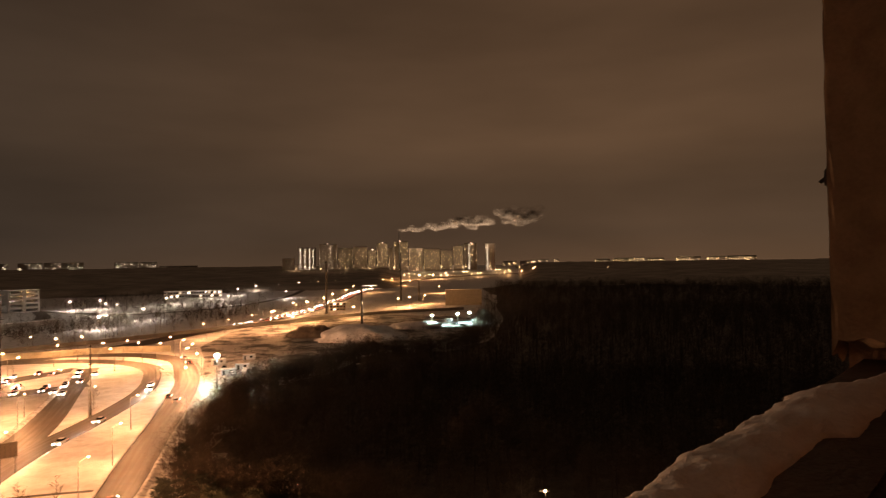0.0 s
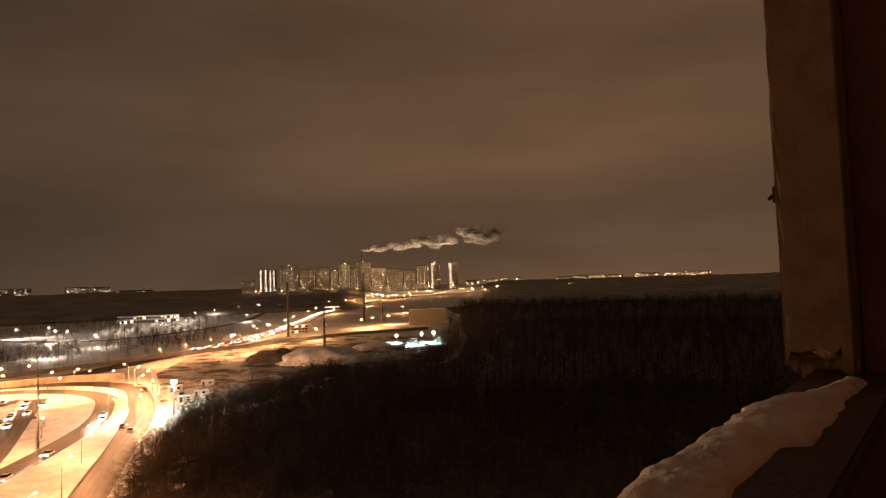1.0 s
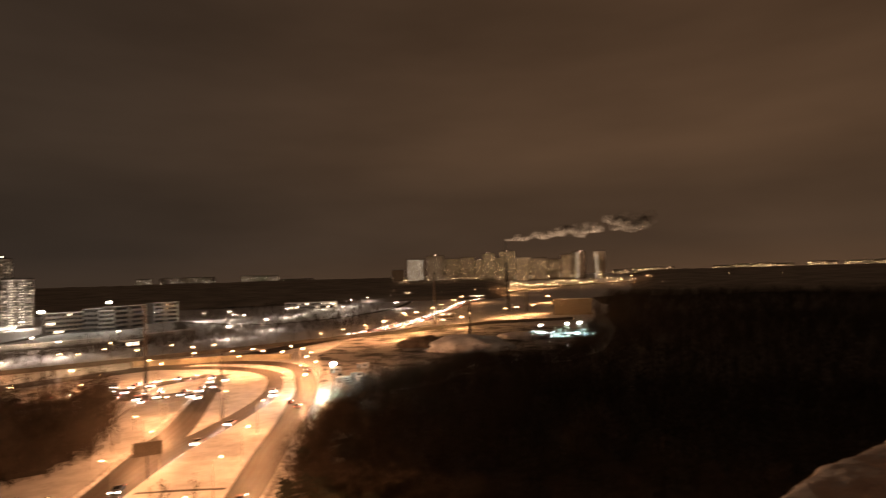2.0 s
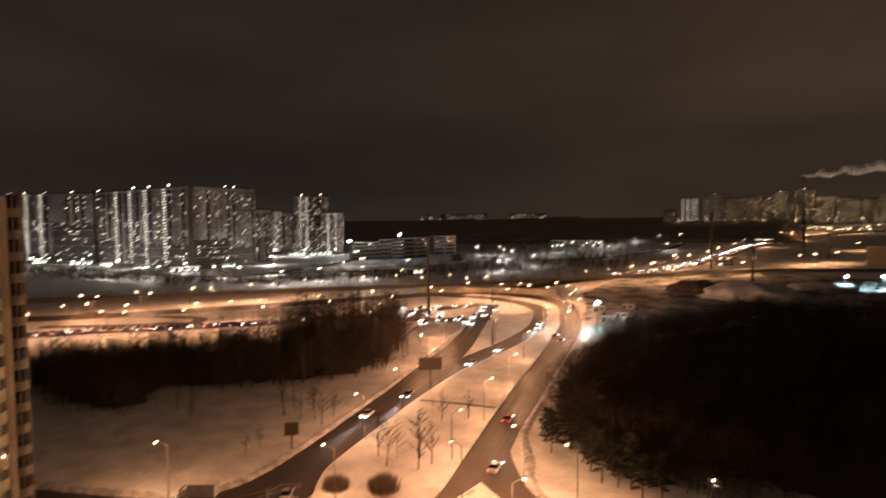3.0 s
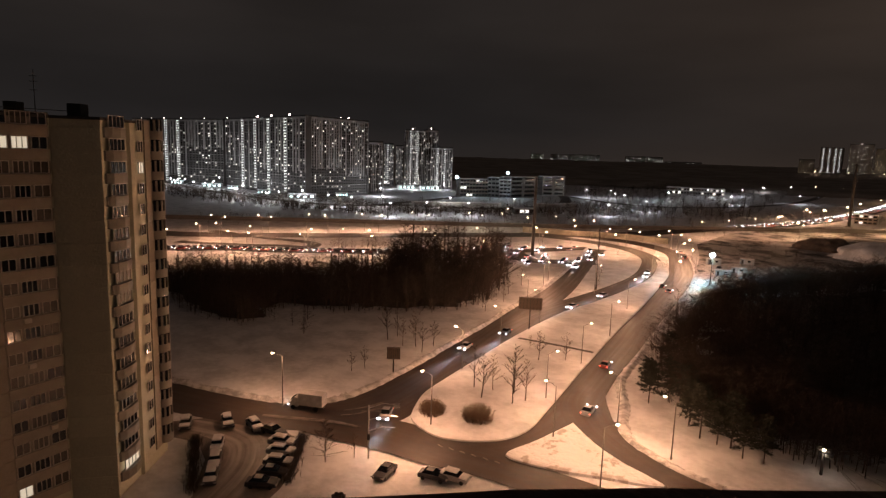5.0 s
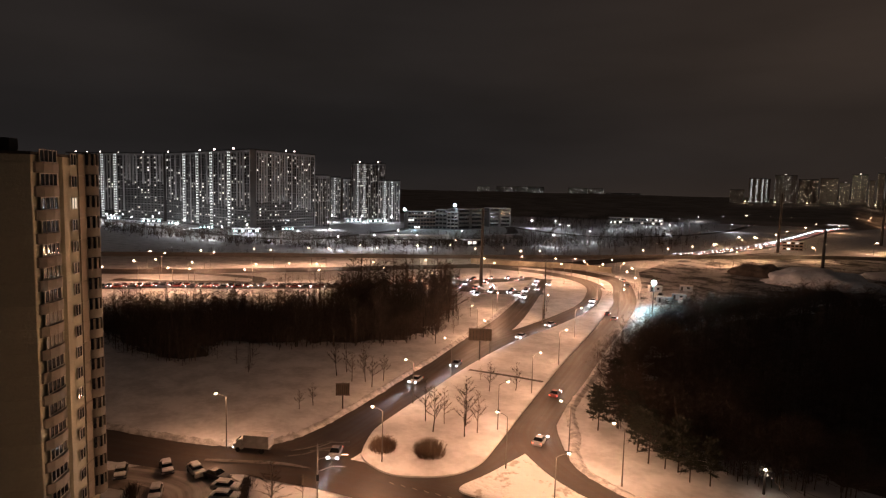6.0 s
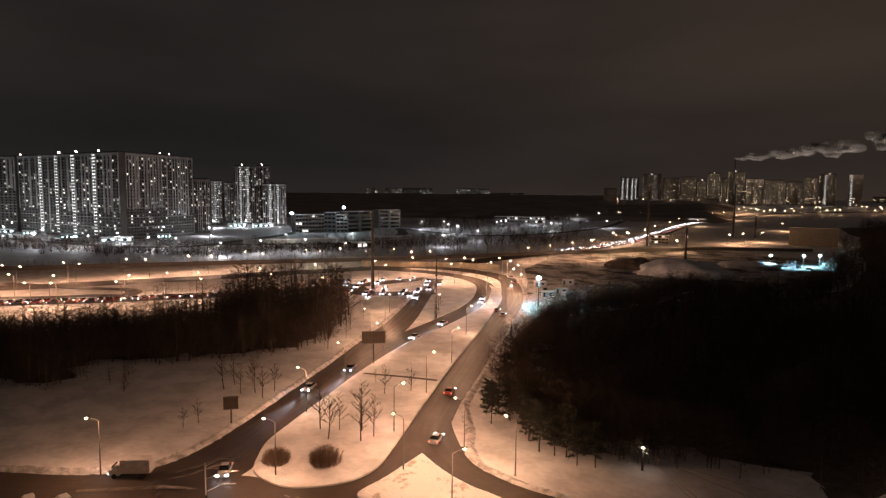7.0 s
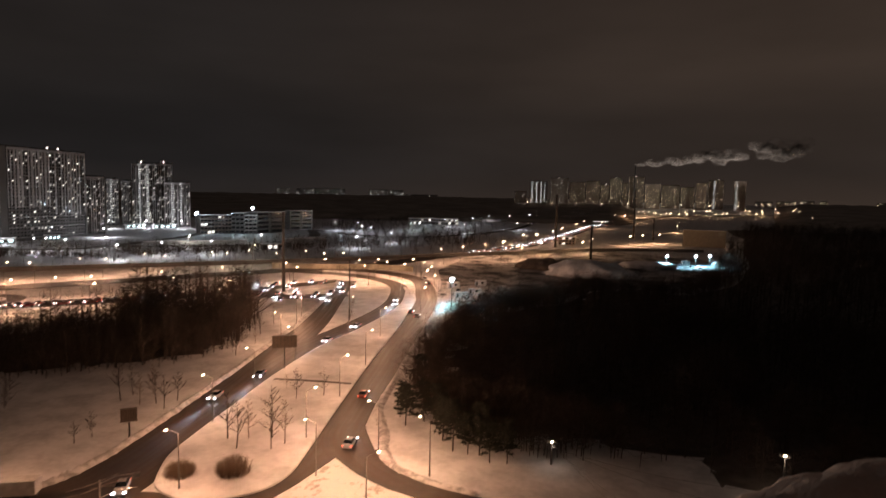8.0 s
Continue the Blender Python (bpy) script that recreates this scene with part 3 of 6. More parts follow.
for ex, ey in ((-835, 302), (-745, 288), (-670, 306), (-600, 306), (-505, 318), (-512, 420), (-600, 550), (-570, 575), (-625, 520)):
    flood_mast(ex, ey, 9, ESTATE_BULB, "estate lamp flooding the snow before the towers with white light", LENS_WHITE, 0.8)


# white lamps along the estate road
for ex, ey in ((-800, 322), (-715, 284), (-640, 283), (-560, 277), (-490, 284), (-440, 312), (-418, 345), (-380, 392), (-345, 440)):
    flood_mast(ex, ey, 9, ROAD_WHITE, "white lamp over the snowy estate road", LENS_WHITE, 0.5)


def cable(a, b, sag):
    pts = [Vector(a).lerp(Vector(b), k / 12) - Vector((0, 0, sag * 4 * (k / 12) * (1 - k / 12))) for k in range(13)]
    bm = bmesh.new()
    side = (pts[-1] - pts[0]).cross(Vector((0, 0, 1))).normalized()
    rings = [[bm.verts.new(p + 0.03 * (math.cos(j * 1.2566) * side + math.sin(j * 1.2566) * Vector((0, 0, 1)))) for j in range(5)] for p in pts]
    for u, v in zip(rings, rings[1:]):
        for j in range(5):
            bm.faces.new((u[j], u[(j + 1) % 5], v[(j + 1) % 5], v[j]))
    solid("overhead_cable", bm, STEEL, "frosted overhead cable strung from the yard pole", "cable", group="overhead cables")


for k, (bx, by, bz) in enumerate(((4, 74, 3.2), (5, 77, 3.6), (12, 92, 3.4), (15, 98, 3.8))):
    cable((-19.0, 102.4, 3.7 - 0.2 * k), (bx, by, bz), 1.2)


# unseen street lamp added below the sill to brighten the house and car park
for yx, yy, ya in ((-42, 42, 30),):
    copy_thing(first, pose(yx, yy, 0, 0, 0, ya))


def uplight(x, y):
    """An added fill lamp that points up and brightens the steam."""
    t = thing("plant_floodlight", "added uplight that brightens the distant steam", "floodlight", pose(x, y, land(x, y)))
    part("housing", box(bmesh.new(), -0.8, 0.8, -0.6, 0.6, 0, 1.1, 0.08), DARK_STEEL, t)
    part("lens", box(bmesh.new(), -0.7, 0.7, -0.5, 0.5, 1.1, 1.2, 0.02), LENS_SODIUM, t)
    d = bpy.data.lights.new("steam_fill_beam", "SPOT")
    d.energy, d.color, d.spot_size, d.spot_blend, d.shadow_soft_size = 330000, (1.0, 0.86, 0.72), radians(80), 0.5, 0.5
    ob = new("steam_fill_beam", d)
    ob.parent = t
    ob.matrix_basis = pose(0, 0, 1.8, 180, 0, 0)


for ux in (-120, -50, 30, 110, 190, 270):
    uplight(ux, 1850 - 0.02 * abs(ux))



def barrier():
    line = spline([(-440, 110), (-402, 152), (-330, 234), (-255, 318), (-200, 385), (-168, 429), (-101, 513), (-60, 560), (20, 600)], 8)
    bm = bmesh.new()
    for a, b in zip(line, line[1:]):
        d = np.array(b) - np.array(a)
        n = np.array((-d[1], d[0])) / np.linalg.norm(d) * 0.15
        prism(bm, [tuple(a - n), tuple(b - n), tuple(b + n), tuple(a + n)], 0, 2.6)
    solid("wall_barrier", bm, FACADE_DARK, "long low dark noise barrier beside the highway", "barrier", "structure")


barrier()
solid("footpath", strip_mesh(spline([(-91.0, 120.6, 1.3), (-81.6, 123.3, 1.3), (-72.2, 125.3, 1.3)], 6), 0.64), SLUSH, "dark trodden footpath across the snow", "path", "structure")


# ---- power pylons ----
def pylon(x, y, h, w):
    t = thing("power_pylon", "dark slender steel power pylon standing in the snow", "pylon", pose(x, y, land(x, y), 0, 0, 40), "pylons")
    part("shaft", rod(bmesh.new(), (0, 0, 0), (0, 0, h), w * 0.36, w * 0.22, 12), DARK_STEEL, t)
    for k in (0.28, 0.55, 0.8):
        part("collar", rod(bmesh.new(), (0, 0, h * k), (0, 0, h * k + 0.5), w * 0.40, w * 0.38, 12), DARK_STEEL, t)
    for k in (0.72, 0.86, 0.97):
        part("cross_arm", rod(bmesh.new(), (-w * 0.7, 0, h * k), (w * 0.7, 0, h * k), 0.16, 0.16, 6), DARK_STEEL, t)
    part("footing", box(bmesh.new(), -w * 0.6, w * 0.6, -w * 0.6, w * 0.6, 0, 0.5, 0.05), CONCRETE, t)
    return t


for px, py, ph, pw in ((-170.6, 233.4, 37.5, 2.4), (-109.7, 570, 50, 3.4), (-57, 423.8, 29, 2.6), (-53, 760, 60, 3.6), (-30, 746, 25, 3.0), (-110.4, 190.2, 22.5, 0.7)):
    pylon(px, py, ph, pw)


# ---- signs ----
def billboard(x, y, w, h, foot, yaw, label):
    b = thing("billboard", label, "billboard", pose(x, y, 0, 0, 0, yaw))
    part("post", rod(bmesh.new(), (0, 0.3, 0), (0, 0.3, foot + h), 0.16, 0.14, 8), DARK_STEEL, b)
    part("panel", box(bmesh.new(), -w / 2, w / 2, -0.12, 0.12, foot, foot + h, 0.03), mat("billboard_back", (0.11, 0.085, 0.065), 0.7, 0.3, 0.8), b)
    for k in range(7):
        xx = -w / 2 + w * (k + 0.5) / 7
        part("brace", box(bmesh.new(), xx - 0.05, xx + 0.05, -0.2, -0.12, foot + 0.1, foot + h - 0.1), DARK_STEEL, b)
    for z in (foot, foot + h - 0.15):
        part("rim", box(bmesh.new(), -w / 2 - 0.06, w / 2 + 0.06, -0.22, 0.16, z, z + 0.15, 0.02), STEEL, b)
    return b


billboard(-94.2, 129.3, 6.2, 3.4, 6.0, 40, "large roadside billboard seen from its dark back")
billboard(-94.0, 81.3, 2.8, 2.6, 3.0, 45, "small dark roadside sign board on a post")


def retaining_wall():
    bm = bmesh.new()
    line = spline([(-232, 306), (-205, 316), (-180, 330), (-150, 334)], 6)
    for a, b in zip(line, line[1:]):
        d = np.array(b) - np.array(a)
        n = np.array((-d[1], d[0])) / np.linalg.norm(d) * 0.3
        prism(bm, [tuple(a - n), tuple(b - n), tuple(b + n), tuple(a + n)], 0, 3.4)
    solid("wall_retaining", bm, mat("pale_abutment", (0.42, 0.38, 0.30), 0.85, 0.55, 0.25), "pale concrete retaining wall of the overpass under lamps", "retaining wall", "structure")


retaining_wall()


def cabin(m, colour):
    t = thing("site_cabin", "ribbed steel site cabin standing on trampled snow", "cabin", m, "site cabins")
    part("body", box(bmesh.new(), -3, 3, -1.2, 1.2, 0.2, 2.7, 0.04), colour, t)
    part("roof_snow", box(bmesh.new(), -3.05, 3.05, -1.25, 1.25, 2.7, 2.9, 0.06), SNOW, t, "settled snow")
    part("door", box(bmesh.new(), -2.3, -1.4, -1.26, -1.2, 0.25, 2.2, 0.01), DARK_STEEL, t)
    part("window", box(bmesh.new(), 0.4, 1.6, -1.26, -1.2, 1.2, 2.1, 0.01), GLASS, t)
    for k in range(8):
        part("rib", box(bmesh.new(), -2.8 + 0.8 * k, -2.7 + 0.8 * k, 1.2, 1.25, 0.25, 2.65), colour, t)
    for k in (-2.4, 2.4):
        part("skid", box(bmesh.new(), k - 0.2, k + 0.2, -1.1, 1.1, 0, 0.2), DARK_STEEL, t)
    return t


cab = cabin(pose(-92, 259, 0.03, 0, 0, 30), paint("cabin_paint", (0.45, 0.47, 0.48)))
for cx, cy, ca in ((-84, 262, 70), (-90, 272, 20), (-106, 286, 40), (-80, 285, 100), (-96, 300, 15), (4, 476, 30), (-14, 462, 80), (24, 474, 60)):
    copy_thing(cab, pose(cx, cy, 0.03, 0, 0, ca))


def twin_arm_pole(x, y, yaw):
    p = thing("traffic_light_pole", "tall pole with long arms at the junction, with an added hooded bulb", "traffic pole", pose(x, y, 0, 0, 0, yaw))
    part("pole", rod(bmesh.new(), (0, 0, 0), (0, 0, 8.6), 0.12, 0.09, 8), PALE_STEEL, p)
    for z, l in ((8.3, 4.2), (6.4, 4.4), (4.6, 4.0)):
        bm = bmesh.new()
        rod(bm, (0, 0, z - 0.2), (l * 0.5, 0, z + 0.5), 0.05, 0.045)
        rod(bm, (l * 0.5, 0, z + 0.5), (l, 0, z + 0.35), 0.045, 0.04)
        part("arm", bm, PALE_STEEL, p)
    # hood and bulb are added to brighten the snow beside the crossing
    for x0 in (4.2,):
        hood = bmesh.new()
        box(hood, x0 - 0.45, x0 + 0.45, -0.35, 0.35, 8.62, 8.70)
        for a, b, c, d in ((-0.45, 0.45, -0.35, -0.32), (-0.45, 0.45, 0.32, 0.35), (-0.45, -0.42, -0.32, 0.32), (0.42, 0.45, -0.32, 0.32)):
            box(hood, x0 + a, x0 + b, c, d, 8.2, 8.62)
        tagged(part("fill_bulb_hood", hood, STEEL, p), kind="stuff")
        bulb(p, NEAR_BULB, (x0, 0, 8.42))
    part("signal_head", box(bmesh.new(), -0.2, 0.2, -0.2, 0.2, 3.0, 4.0, 0.04), DARK_STEEL, p)


twin_arm_pole(-68.3, 54.4, 50)


# ---- trees ----
def branch_set(rnd, h, n1, n2, spread, crown_from=0.3, rise=0.0):
    """Trunk, limbs and twigs as tapered three-sided spikes: list of (p, q, r0, r1)."""
    segs = []
    bend = Vector((rnd.uniform(-1, 1), rnd.uniform(-1, 1), 0)) * h * 0.03
    axis = lambda s: Vector((0, 0, h * s)) + bend * math.sin(s * 3)
    for k in range(4):
        segs.append((axis(k / 4), axis((k + 1) / 4), 0.011 * h * (1 - k / 4.4), 0.011 * h * (1 - (k + 1) / 4.4)))
    for i in range(n1):
        s = crown_from + (0.97 - crown_from) * (i + rnd.random()) / n1
        a = i * 2.4 + rnd.uniform(-0.5, 0.5)
        ln = h * spread * (1.15 - s) * rnd.uniform(0.35, 1.35)
        p = axis(s)
        d = Vector((math.cos(a), math.sin(a), rnd.uniform(0.1, 0.8) + rise))
        q = p + d.normalized() * ln
        segs.append((p, q, 0.0045 * h * (1.2 - s), 0.001 * h))
        for j in range(n2):
            u = rnd.uniform(0.25, 1.0)
            e = p.lerp(q, u)
            w = (d + Vector((rnd.uniform(-1, 1), rnd.uniform(-1, 1), rnd.uniform(-0.3, 0.9)))).normalized()
            segs.append((e, e + w * ln * rnd.uniform(0.25, 0.55), 0.0016 * h, 0.0005 * h))
    return segs


def spikes(segs):
    """Vertices and faces of three-sided spikes."""
    vs, fs = [], []
    for p, q, r0, r1 in segs:
        d = (q - p).normalized()
        a = d.orthogonal().normalized()
        b = d.cross(a)
        k = len(vs)
        for c, r in ((p, r0), (q, r1)):
            for i in range(3):
                vs.append(tuple(c + r * (math.cos(i * 2.0944) * a + math.sin(i * 2.0944) * b)))
        for i in range(3):
            j = (i + 1) % 3
            fs.append((k + i, k + j, k + 3 + j, k + 3 + i))
    return vs, fs


def spike_mesh(name, segs, material):
    vs, fs = spikes(segs)
    me = bpy.data.meshes.new(name)
    me.from_pydata(vs, [], fs)
    me.materials.append(material)
    return me


def bare_tree(m, h, seed, label, bark=BARK, twigs=TWIGS, n1=20, n2=16, spread=0.34, group="bare trees", start=0.3, rise=0.55):
    rnd = random.Random(seed)
    t = thing("tree", label, "tree", m, group)
    segs = [(p, q, a * 1.6, b * 1.6) for p, q, a, b in branch_set(rnd, h, n1, n2, spread, start, rise)]
    part("trunk", spike_mesh("trunk", segs[:4], bark), None, t)
    part("crown", spike_mesh("crown", segs[4:], twigs), None, t)
    return t


TREE_YOUNG = [bare_tree(pose(-76.2, 87.2, 0), 9, 1, "slim bare tree standing in lamplit snow", BARK, BARK, start=0.25),
              bare_tree(pose(-71.8, 84.3, 0), 9.5, 2, "slim bare tree standing in lamplit snow", BARK, BARK),
              bare_tree(pose(-72.7, 88.8, 0), 8, 3, "slim bare tree standing in lamplit snow", BIRCH, SHRUB)]
bare_tree(pose(-71.7, 48.9, 0), 6.2, 9, "broad bare larch beside the car park", BARK, BARK, n1=44, n2=8, spread=0.4, start=0.12, rise=0.0)
for i, (x, y, s) in enumerate(((-66, 86.6, 1.0), (-68.9, 90.7, 1.1), (-65.3, 89.7, 1.1), (-73.5, 115.3, 0.8), (-77.7, 110.8, 0.8), (-84, 116.1, 0.5), (-100, 78.4, 0.55), (-112.4, 95.3, 0.9),
                               (-106.5, 94.9, 0.9), (-100.1, 95.4, 0.8), (-101.4, 100.4, 0.7), (-109.8, 101.6, 0.9), (-115.8, 136.2, 0.8), (-100.5, 75.2, 0.45), (-74.6, 51, 0.7), (-113, 99, 0.7),
                               (-104, 97, 0.8), (-70, 53, 0.5), (-110, 190, 0.6), (-118, 205, 0.7), (-120, 150, 0.6), (-126, 160, 0.7), (-132, 175, 0.7))):
    c = copy_thing(TREE_YOUNG[i % 3], pose(x, y, 0, 0, 0, i * 77) @ Matrix.Scale(s, 4))
    c.scale = (s, s, s)


def scatter(name, spots, variants, material, label, category):
    """Many trees joined into one mesh: spots are (x, y, scale, turn)."""
    allv, allf, k = [], [], 0
    for i, (x, y, s, a) in enumerate(spots):
        v, f = variants[i % len(variants)]
        ca, sa = math.cos(a) * s, math.sin(a) * s
        w = np.empty_like(v)
        w[:, 0], w[:, 1], w[:, 2] = v[:, 0] * ca - v[:, 1] * sa + x, v[:, 0] * sa + v[:, 1] * ca + y, v[:, 2] * s + land(x, y) - 0.1
        allv.append(w)
        allf.append(f + k)
        k += len(v)
    V, Fq = np.concatenate(allv), np.concatenate(allf)
    me = bpy.data.meshes.new(name)
    me.vertices.add(len(V))
    me.vertices.foreach_set("co", V.astype(np.float32).ravel())
    me.loops.add(len(Fq) * 4)
    me.loops.foreach_set("vertex_index", Fq.astype(np.int32).ravel())
    me.polygons.add(len(Fq))
    me.polygons.foreach_set("loop_start", np.arange(0, len(Fq) * 4, 4, dtype=np.int32))
    me.update(calc_edges=True)
    return solid(name, me, material, label, category, "stuff")


def variant(seed, h, n1, n2, spread, start=0.25, thick=1.0):
    segs = branch_set(random.Random(seed), h, n1, n2, spread, start)
    v, f = spikes([(p, q, a * thick, b * thick) for p, q, a, b in segs])
    return np.array(v), np.array(f)


def inside(x, y, poly):
    hit = False
    for i in range(len(poly)):
        (x0, y0), (x1, y1) = poly[i - 1], poly[i]
        if (y0 > y) != (y1 > y) and x < (x1 - x0) * (y - y0) / (y1 - y0) + x0:
            hit = not hit
    return hit


EDGE = [(-14, 109), (-26, 105.5), (-34, 107), (-42, 111), (-50, 117), (-57, 131), (-64, 154), (-68, 176), (-71.5, 202), (-70, 218), (-66, 234), (-60, 247)]
FOREST = [(-6, 110)] + EDGE + [(-52, 263), (-41, 306), (-20, 297), (4, 317), (23, 385), (34, 500), (46, 650), (112, 1230), (500, 1180), (1050, 850), (1000, 300), (500, 130), (60, 102)]
GROVE = [(-196, 70), (-152, 70), (-146, 79), (-157, 88), (-148, 99), (-136, 109), (-126, 123), (-121, 136), (-126, 152), (-140, 178), (-166, 204), (-184, 190), (-187, 165), (-176, 146), (-200, 112), (-219, 92), (-214, 76)]
rnd = random.Random(5)


def spots_in(poly, x0, x1, y0, y1, step, near, far, big, keep=1.0):
    out = []
    nx, ny = int((x1 - x0) / step), int((y1 - y0) / step)
    for i in range(nx):
        for j in range(ny):
            x, y = x0 + (i + rnd.random()) * step, y0 + (j + rnd.random()) * step
            d = math.hypot(x, y)
            if near <= d < far and rnd.random() < keep and inside(x, y, poly):
                out.append((x, y, rnd.uniform(0.65, 1.15) * big, rnd.uniform(0, 6.28)))
    return out


V_NEAR = [variant(s, 12, 28, 9, 0.5, 0.15, 0.95) for s in range(20, 26)]
V_FAR = [variant(s, 12, 16, 6, 0.62, 0.15, 2.0) for s in range(30, 35)]
def edge_trees():
    """A thick ragged fringe where the wood meets the snow."""
    pick, out, line = random.Random(31), [], spline(EDGE, 6)
    for i in range(430):
        p = line[int(pick.random() * len(line))]
        out.append((p[0] + 2.0 + pick.gauss(0, 3.0), p[1] + 1.5 + pick.gauss(0, 2.0), pick.uniform(0.4, 1.0), pick.uniform(0, 6.28)))
    line = spline([(-62, 246), (-51, 264), (-40, 306), (-20, 295), (5, 316), (23, 385), (34, 500)], 8)
    for i in range(520):
        p = line[int(pick.random() * len(line))]
        out.append((p[0] + pick.gauss(0, 4.0), p[1] - 3 + pick.gauss(0, 4.0), pick.uniform(0.5, 1.0), pick.uniform(0, 6.28)))
    return out


scatter("forest", [(x + rnd.gauss(0, 2), y + rnd.gauss(0, 1.5), s * (0.85 + 0.35 * noise.noise(Vector((x * 0.05, y * 0.05, 3)))), a) for x, y, s, a in spots_in(FOREST, -95, 230, 95, 270, 3.7, 90, 250, 1.0)] + edge_trees(), V_NEAR, FOREST_TWIGS, "dense dark forest of bare trees beside the road", "forest")
scatter("forest_beyond", [(x + rnd.gauss(0, 5), y + rnd.gauss(0, 3), s, a) for x, y, s, a in spots_in(FOREST, -95, 560, 100, 620, 7.5, 235, 620, 1.0)], V_FAR, FOREST_TWIGS, "dark winter forest reaching towards the horizon", "forest")
scatter("forest_far", [(x + rnd.gauss(0, 9), y, s, a) for x, y, s, a in spots_in(FOREST, -80, 1050, 200, 1230, 12.5, 600, 1260, 1.15)], V_FAR, FOREST_TWIGS, "far dark winter forest", "forest")
field = []
for _ in range(900):
    u = rnd.random()
    field.append((-340 + 200 * u + rnd.gauss(0, 45), 400 + 330 * u + rnd.gauss(0, 70), rnd.uniform(0.35, 0.75), rnd.uniform(0, 6)))
for _ in range(500):
    field.append((rnd.uniform(-500, -180), rnd.uniform(640, 1100), rnd.uniform(0.5, 0.9), rnd.uniform(0, 6)))
field = [p for p in field if p[0] < -0.21 * p[1] - 65]
scatter("wood_strip", field, V_FAR, TWIGS, "dark strips of bare trees across the far fields", "wood")
scatter("grove", [(x, y, s * (0.82 + 0.48 * smooth(105, 180, y) + 0.50 * noise.noise(Vector((x * 0.08, y * 0.08, 0)))), a) for x, y, s, a in spots_in(GROVE, -262, -120, 58, 220, 2.5, 0, 400, 1.0, 0.92) if y < 158 or s > 0.97] + [(-138.5, 84, 0.4, 0), (-137, 87, 0.45, 2), (-140.5, 90, 0.4, 1), (-130, 82, 0.4, 4), (-131, 83, 0.35, 5)], [variant(s, 12, 24, 7, 0.42, 0.12, 1.7) for s in range(60, 65)], TWIGS, "dark grove of bare trees between the snowfield and the queue", "grove")
V_SCRUB = [variant(s, 4, 14, 5, 0.6, 0.05, 1.5) for s in range(40, 44)]
scrub = []
for _ in range(420):
    u = rnd.random()
    scrub.append((-395 + 270 * u + rnd.gauss(0, 10), 175 + 290 * u + rnd.gauss(0, 9), rnd.uniform(0.5, 1.3), rnd.uniform(0, 6)))
for _ in range(200):
    scrub.append((rnd.uniform(-255, -185), rnd.uniform(150, 240), rnd.uniform(0.5, 1.2), rnd.uniform(0, 6)))
for _ in range(260):
    u = rnd.random()
    scrub.append((-330 + 190 * u + rnd.gauss(0, 30), 350 + 300 * u + rnd.gauss(0, 40), rnd.uniform(0.8, 2.2), rnd.uniform(0, 6)))
for _ in range(220):
    scrub.append((rnd.uniform(-110, 10), rnd.uniform(300, 470), rnd.uniform(0.3, 0.9), rnd.uniform(0, 6)))
for _ in range(160):
    u = 0.72 * rnd.random()
    scrub.append((-50 - 42 * u + rnd.uniform(-1, 4), 118 + 130 * u, rnd.uniform(0.4, 1.1), rnd.uniform(0, 6)))
for sx, sy, ss, sa in spots_in(GROVE, -262, -120, 58, 220, 2.1, 0, 400, 1.0, 0.85):
    scrub.append((sx + rnd.gauss(0, 2), sy + rnd.gauss(0, 2), ss * 1.25, sa))
for _ in range(700):
    u = rnd.random()
    scrub.append((-640 + 300 * u + rnd.gauss(0, 40), 240 + 130 * u + rnd.gauss(0, 16), rnd.uniform(0.8, 2.4), rnd.uniform(0, 6)))
for _ in range(650):
    scrub.append((rnd.uniform(-125, 10), rnd.uniform(250, 540), rnd.uniform(0.25, 1.0), rnd.uniform(0, 6)))
scatter("scrub", scrub, V_SCRUB, TWIGS, "leafless scrub along the embankment and the site", "scrub")


belt, thicket = spline([(-760, 262), (-620, 262), (-500, 258), (-405, 280), (-345, 350), (-300, 450)], 10), []
for _ in range(1700):
    p = belt[int(rnd.random() * len(belt))]
    x, y = p[0] + rnd.gauss(0, 16), p[1] + rnd.gauss(0, 13)
    if noise.noise(Vector((x * 0.04, y * 0.04, 2))) > -0.2:
        thicket.append((x, y, rnd.uniform(0.5, 1.5), rnd.uniform(0, 6)))
scatter("thicket", thicket, [variant(s, 4, 10, 4, 0.6, 0.05, 5.0) for s in range(70, 74)], TWIGS, "dark bushy thicket below the estate road", "thicket")


def bush(x, y, r, h, seed):
    rnd2 = random.Random(seed)
    segs = []
    for i in range(520):
        a, q = rnd2.uniform(0, math.tau), math.sqrt(rnd2.random())
        p = Vector((math.cos(a) * q * r * 0.75, math.sin(a) * q * r * 0.75, 0))
        e = p + Vector((math.cos(a) * q * r * 0.26 + rnd2.gauss(0, 0.12), math.sin(a) * q * r * 0.26 + rnd2.gauss(0, 0.12), h * rnd2.uniform(0.6, 1.0) * (1 - 0.35 * q * q)))
        segs.append((p, e, 0.03, 0.012))
        for j in range(5):
            m0 = p.lerp(e, rnd2.uniform(0.4, 0.95))
            segs.append((m0, m0 + Vector((rnd2.uniform(-1, 1), rnd2.uniform(-1, 1), rnd2.uniform(0.2, 1))) * 0.5, 0.014, 0.006))
    t = thing("bush", "dense round leafless bush in lamplit snow", "bush", pose(x, y, 0), "round bushes")
    part("branchwork", spike_mesh("branchwork", segs, SHRUB), None, t)


bush(-72.8, 72.3, 2.4, 3.4, 1)
bush(-65.5, 76.3, 2.9, 3.8, 2)


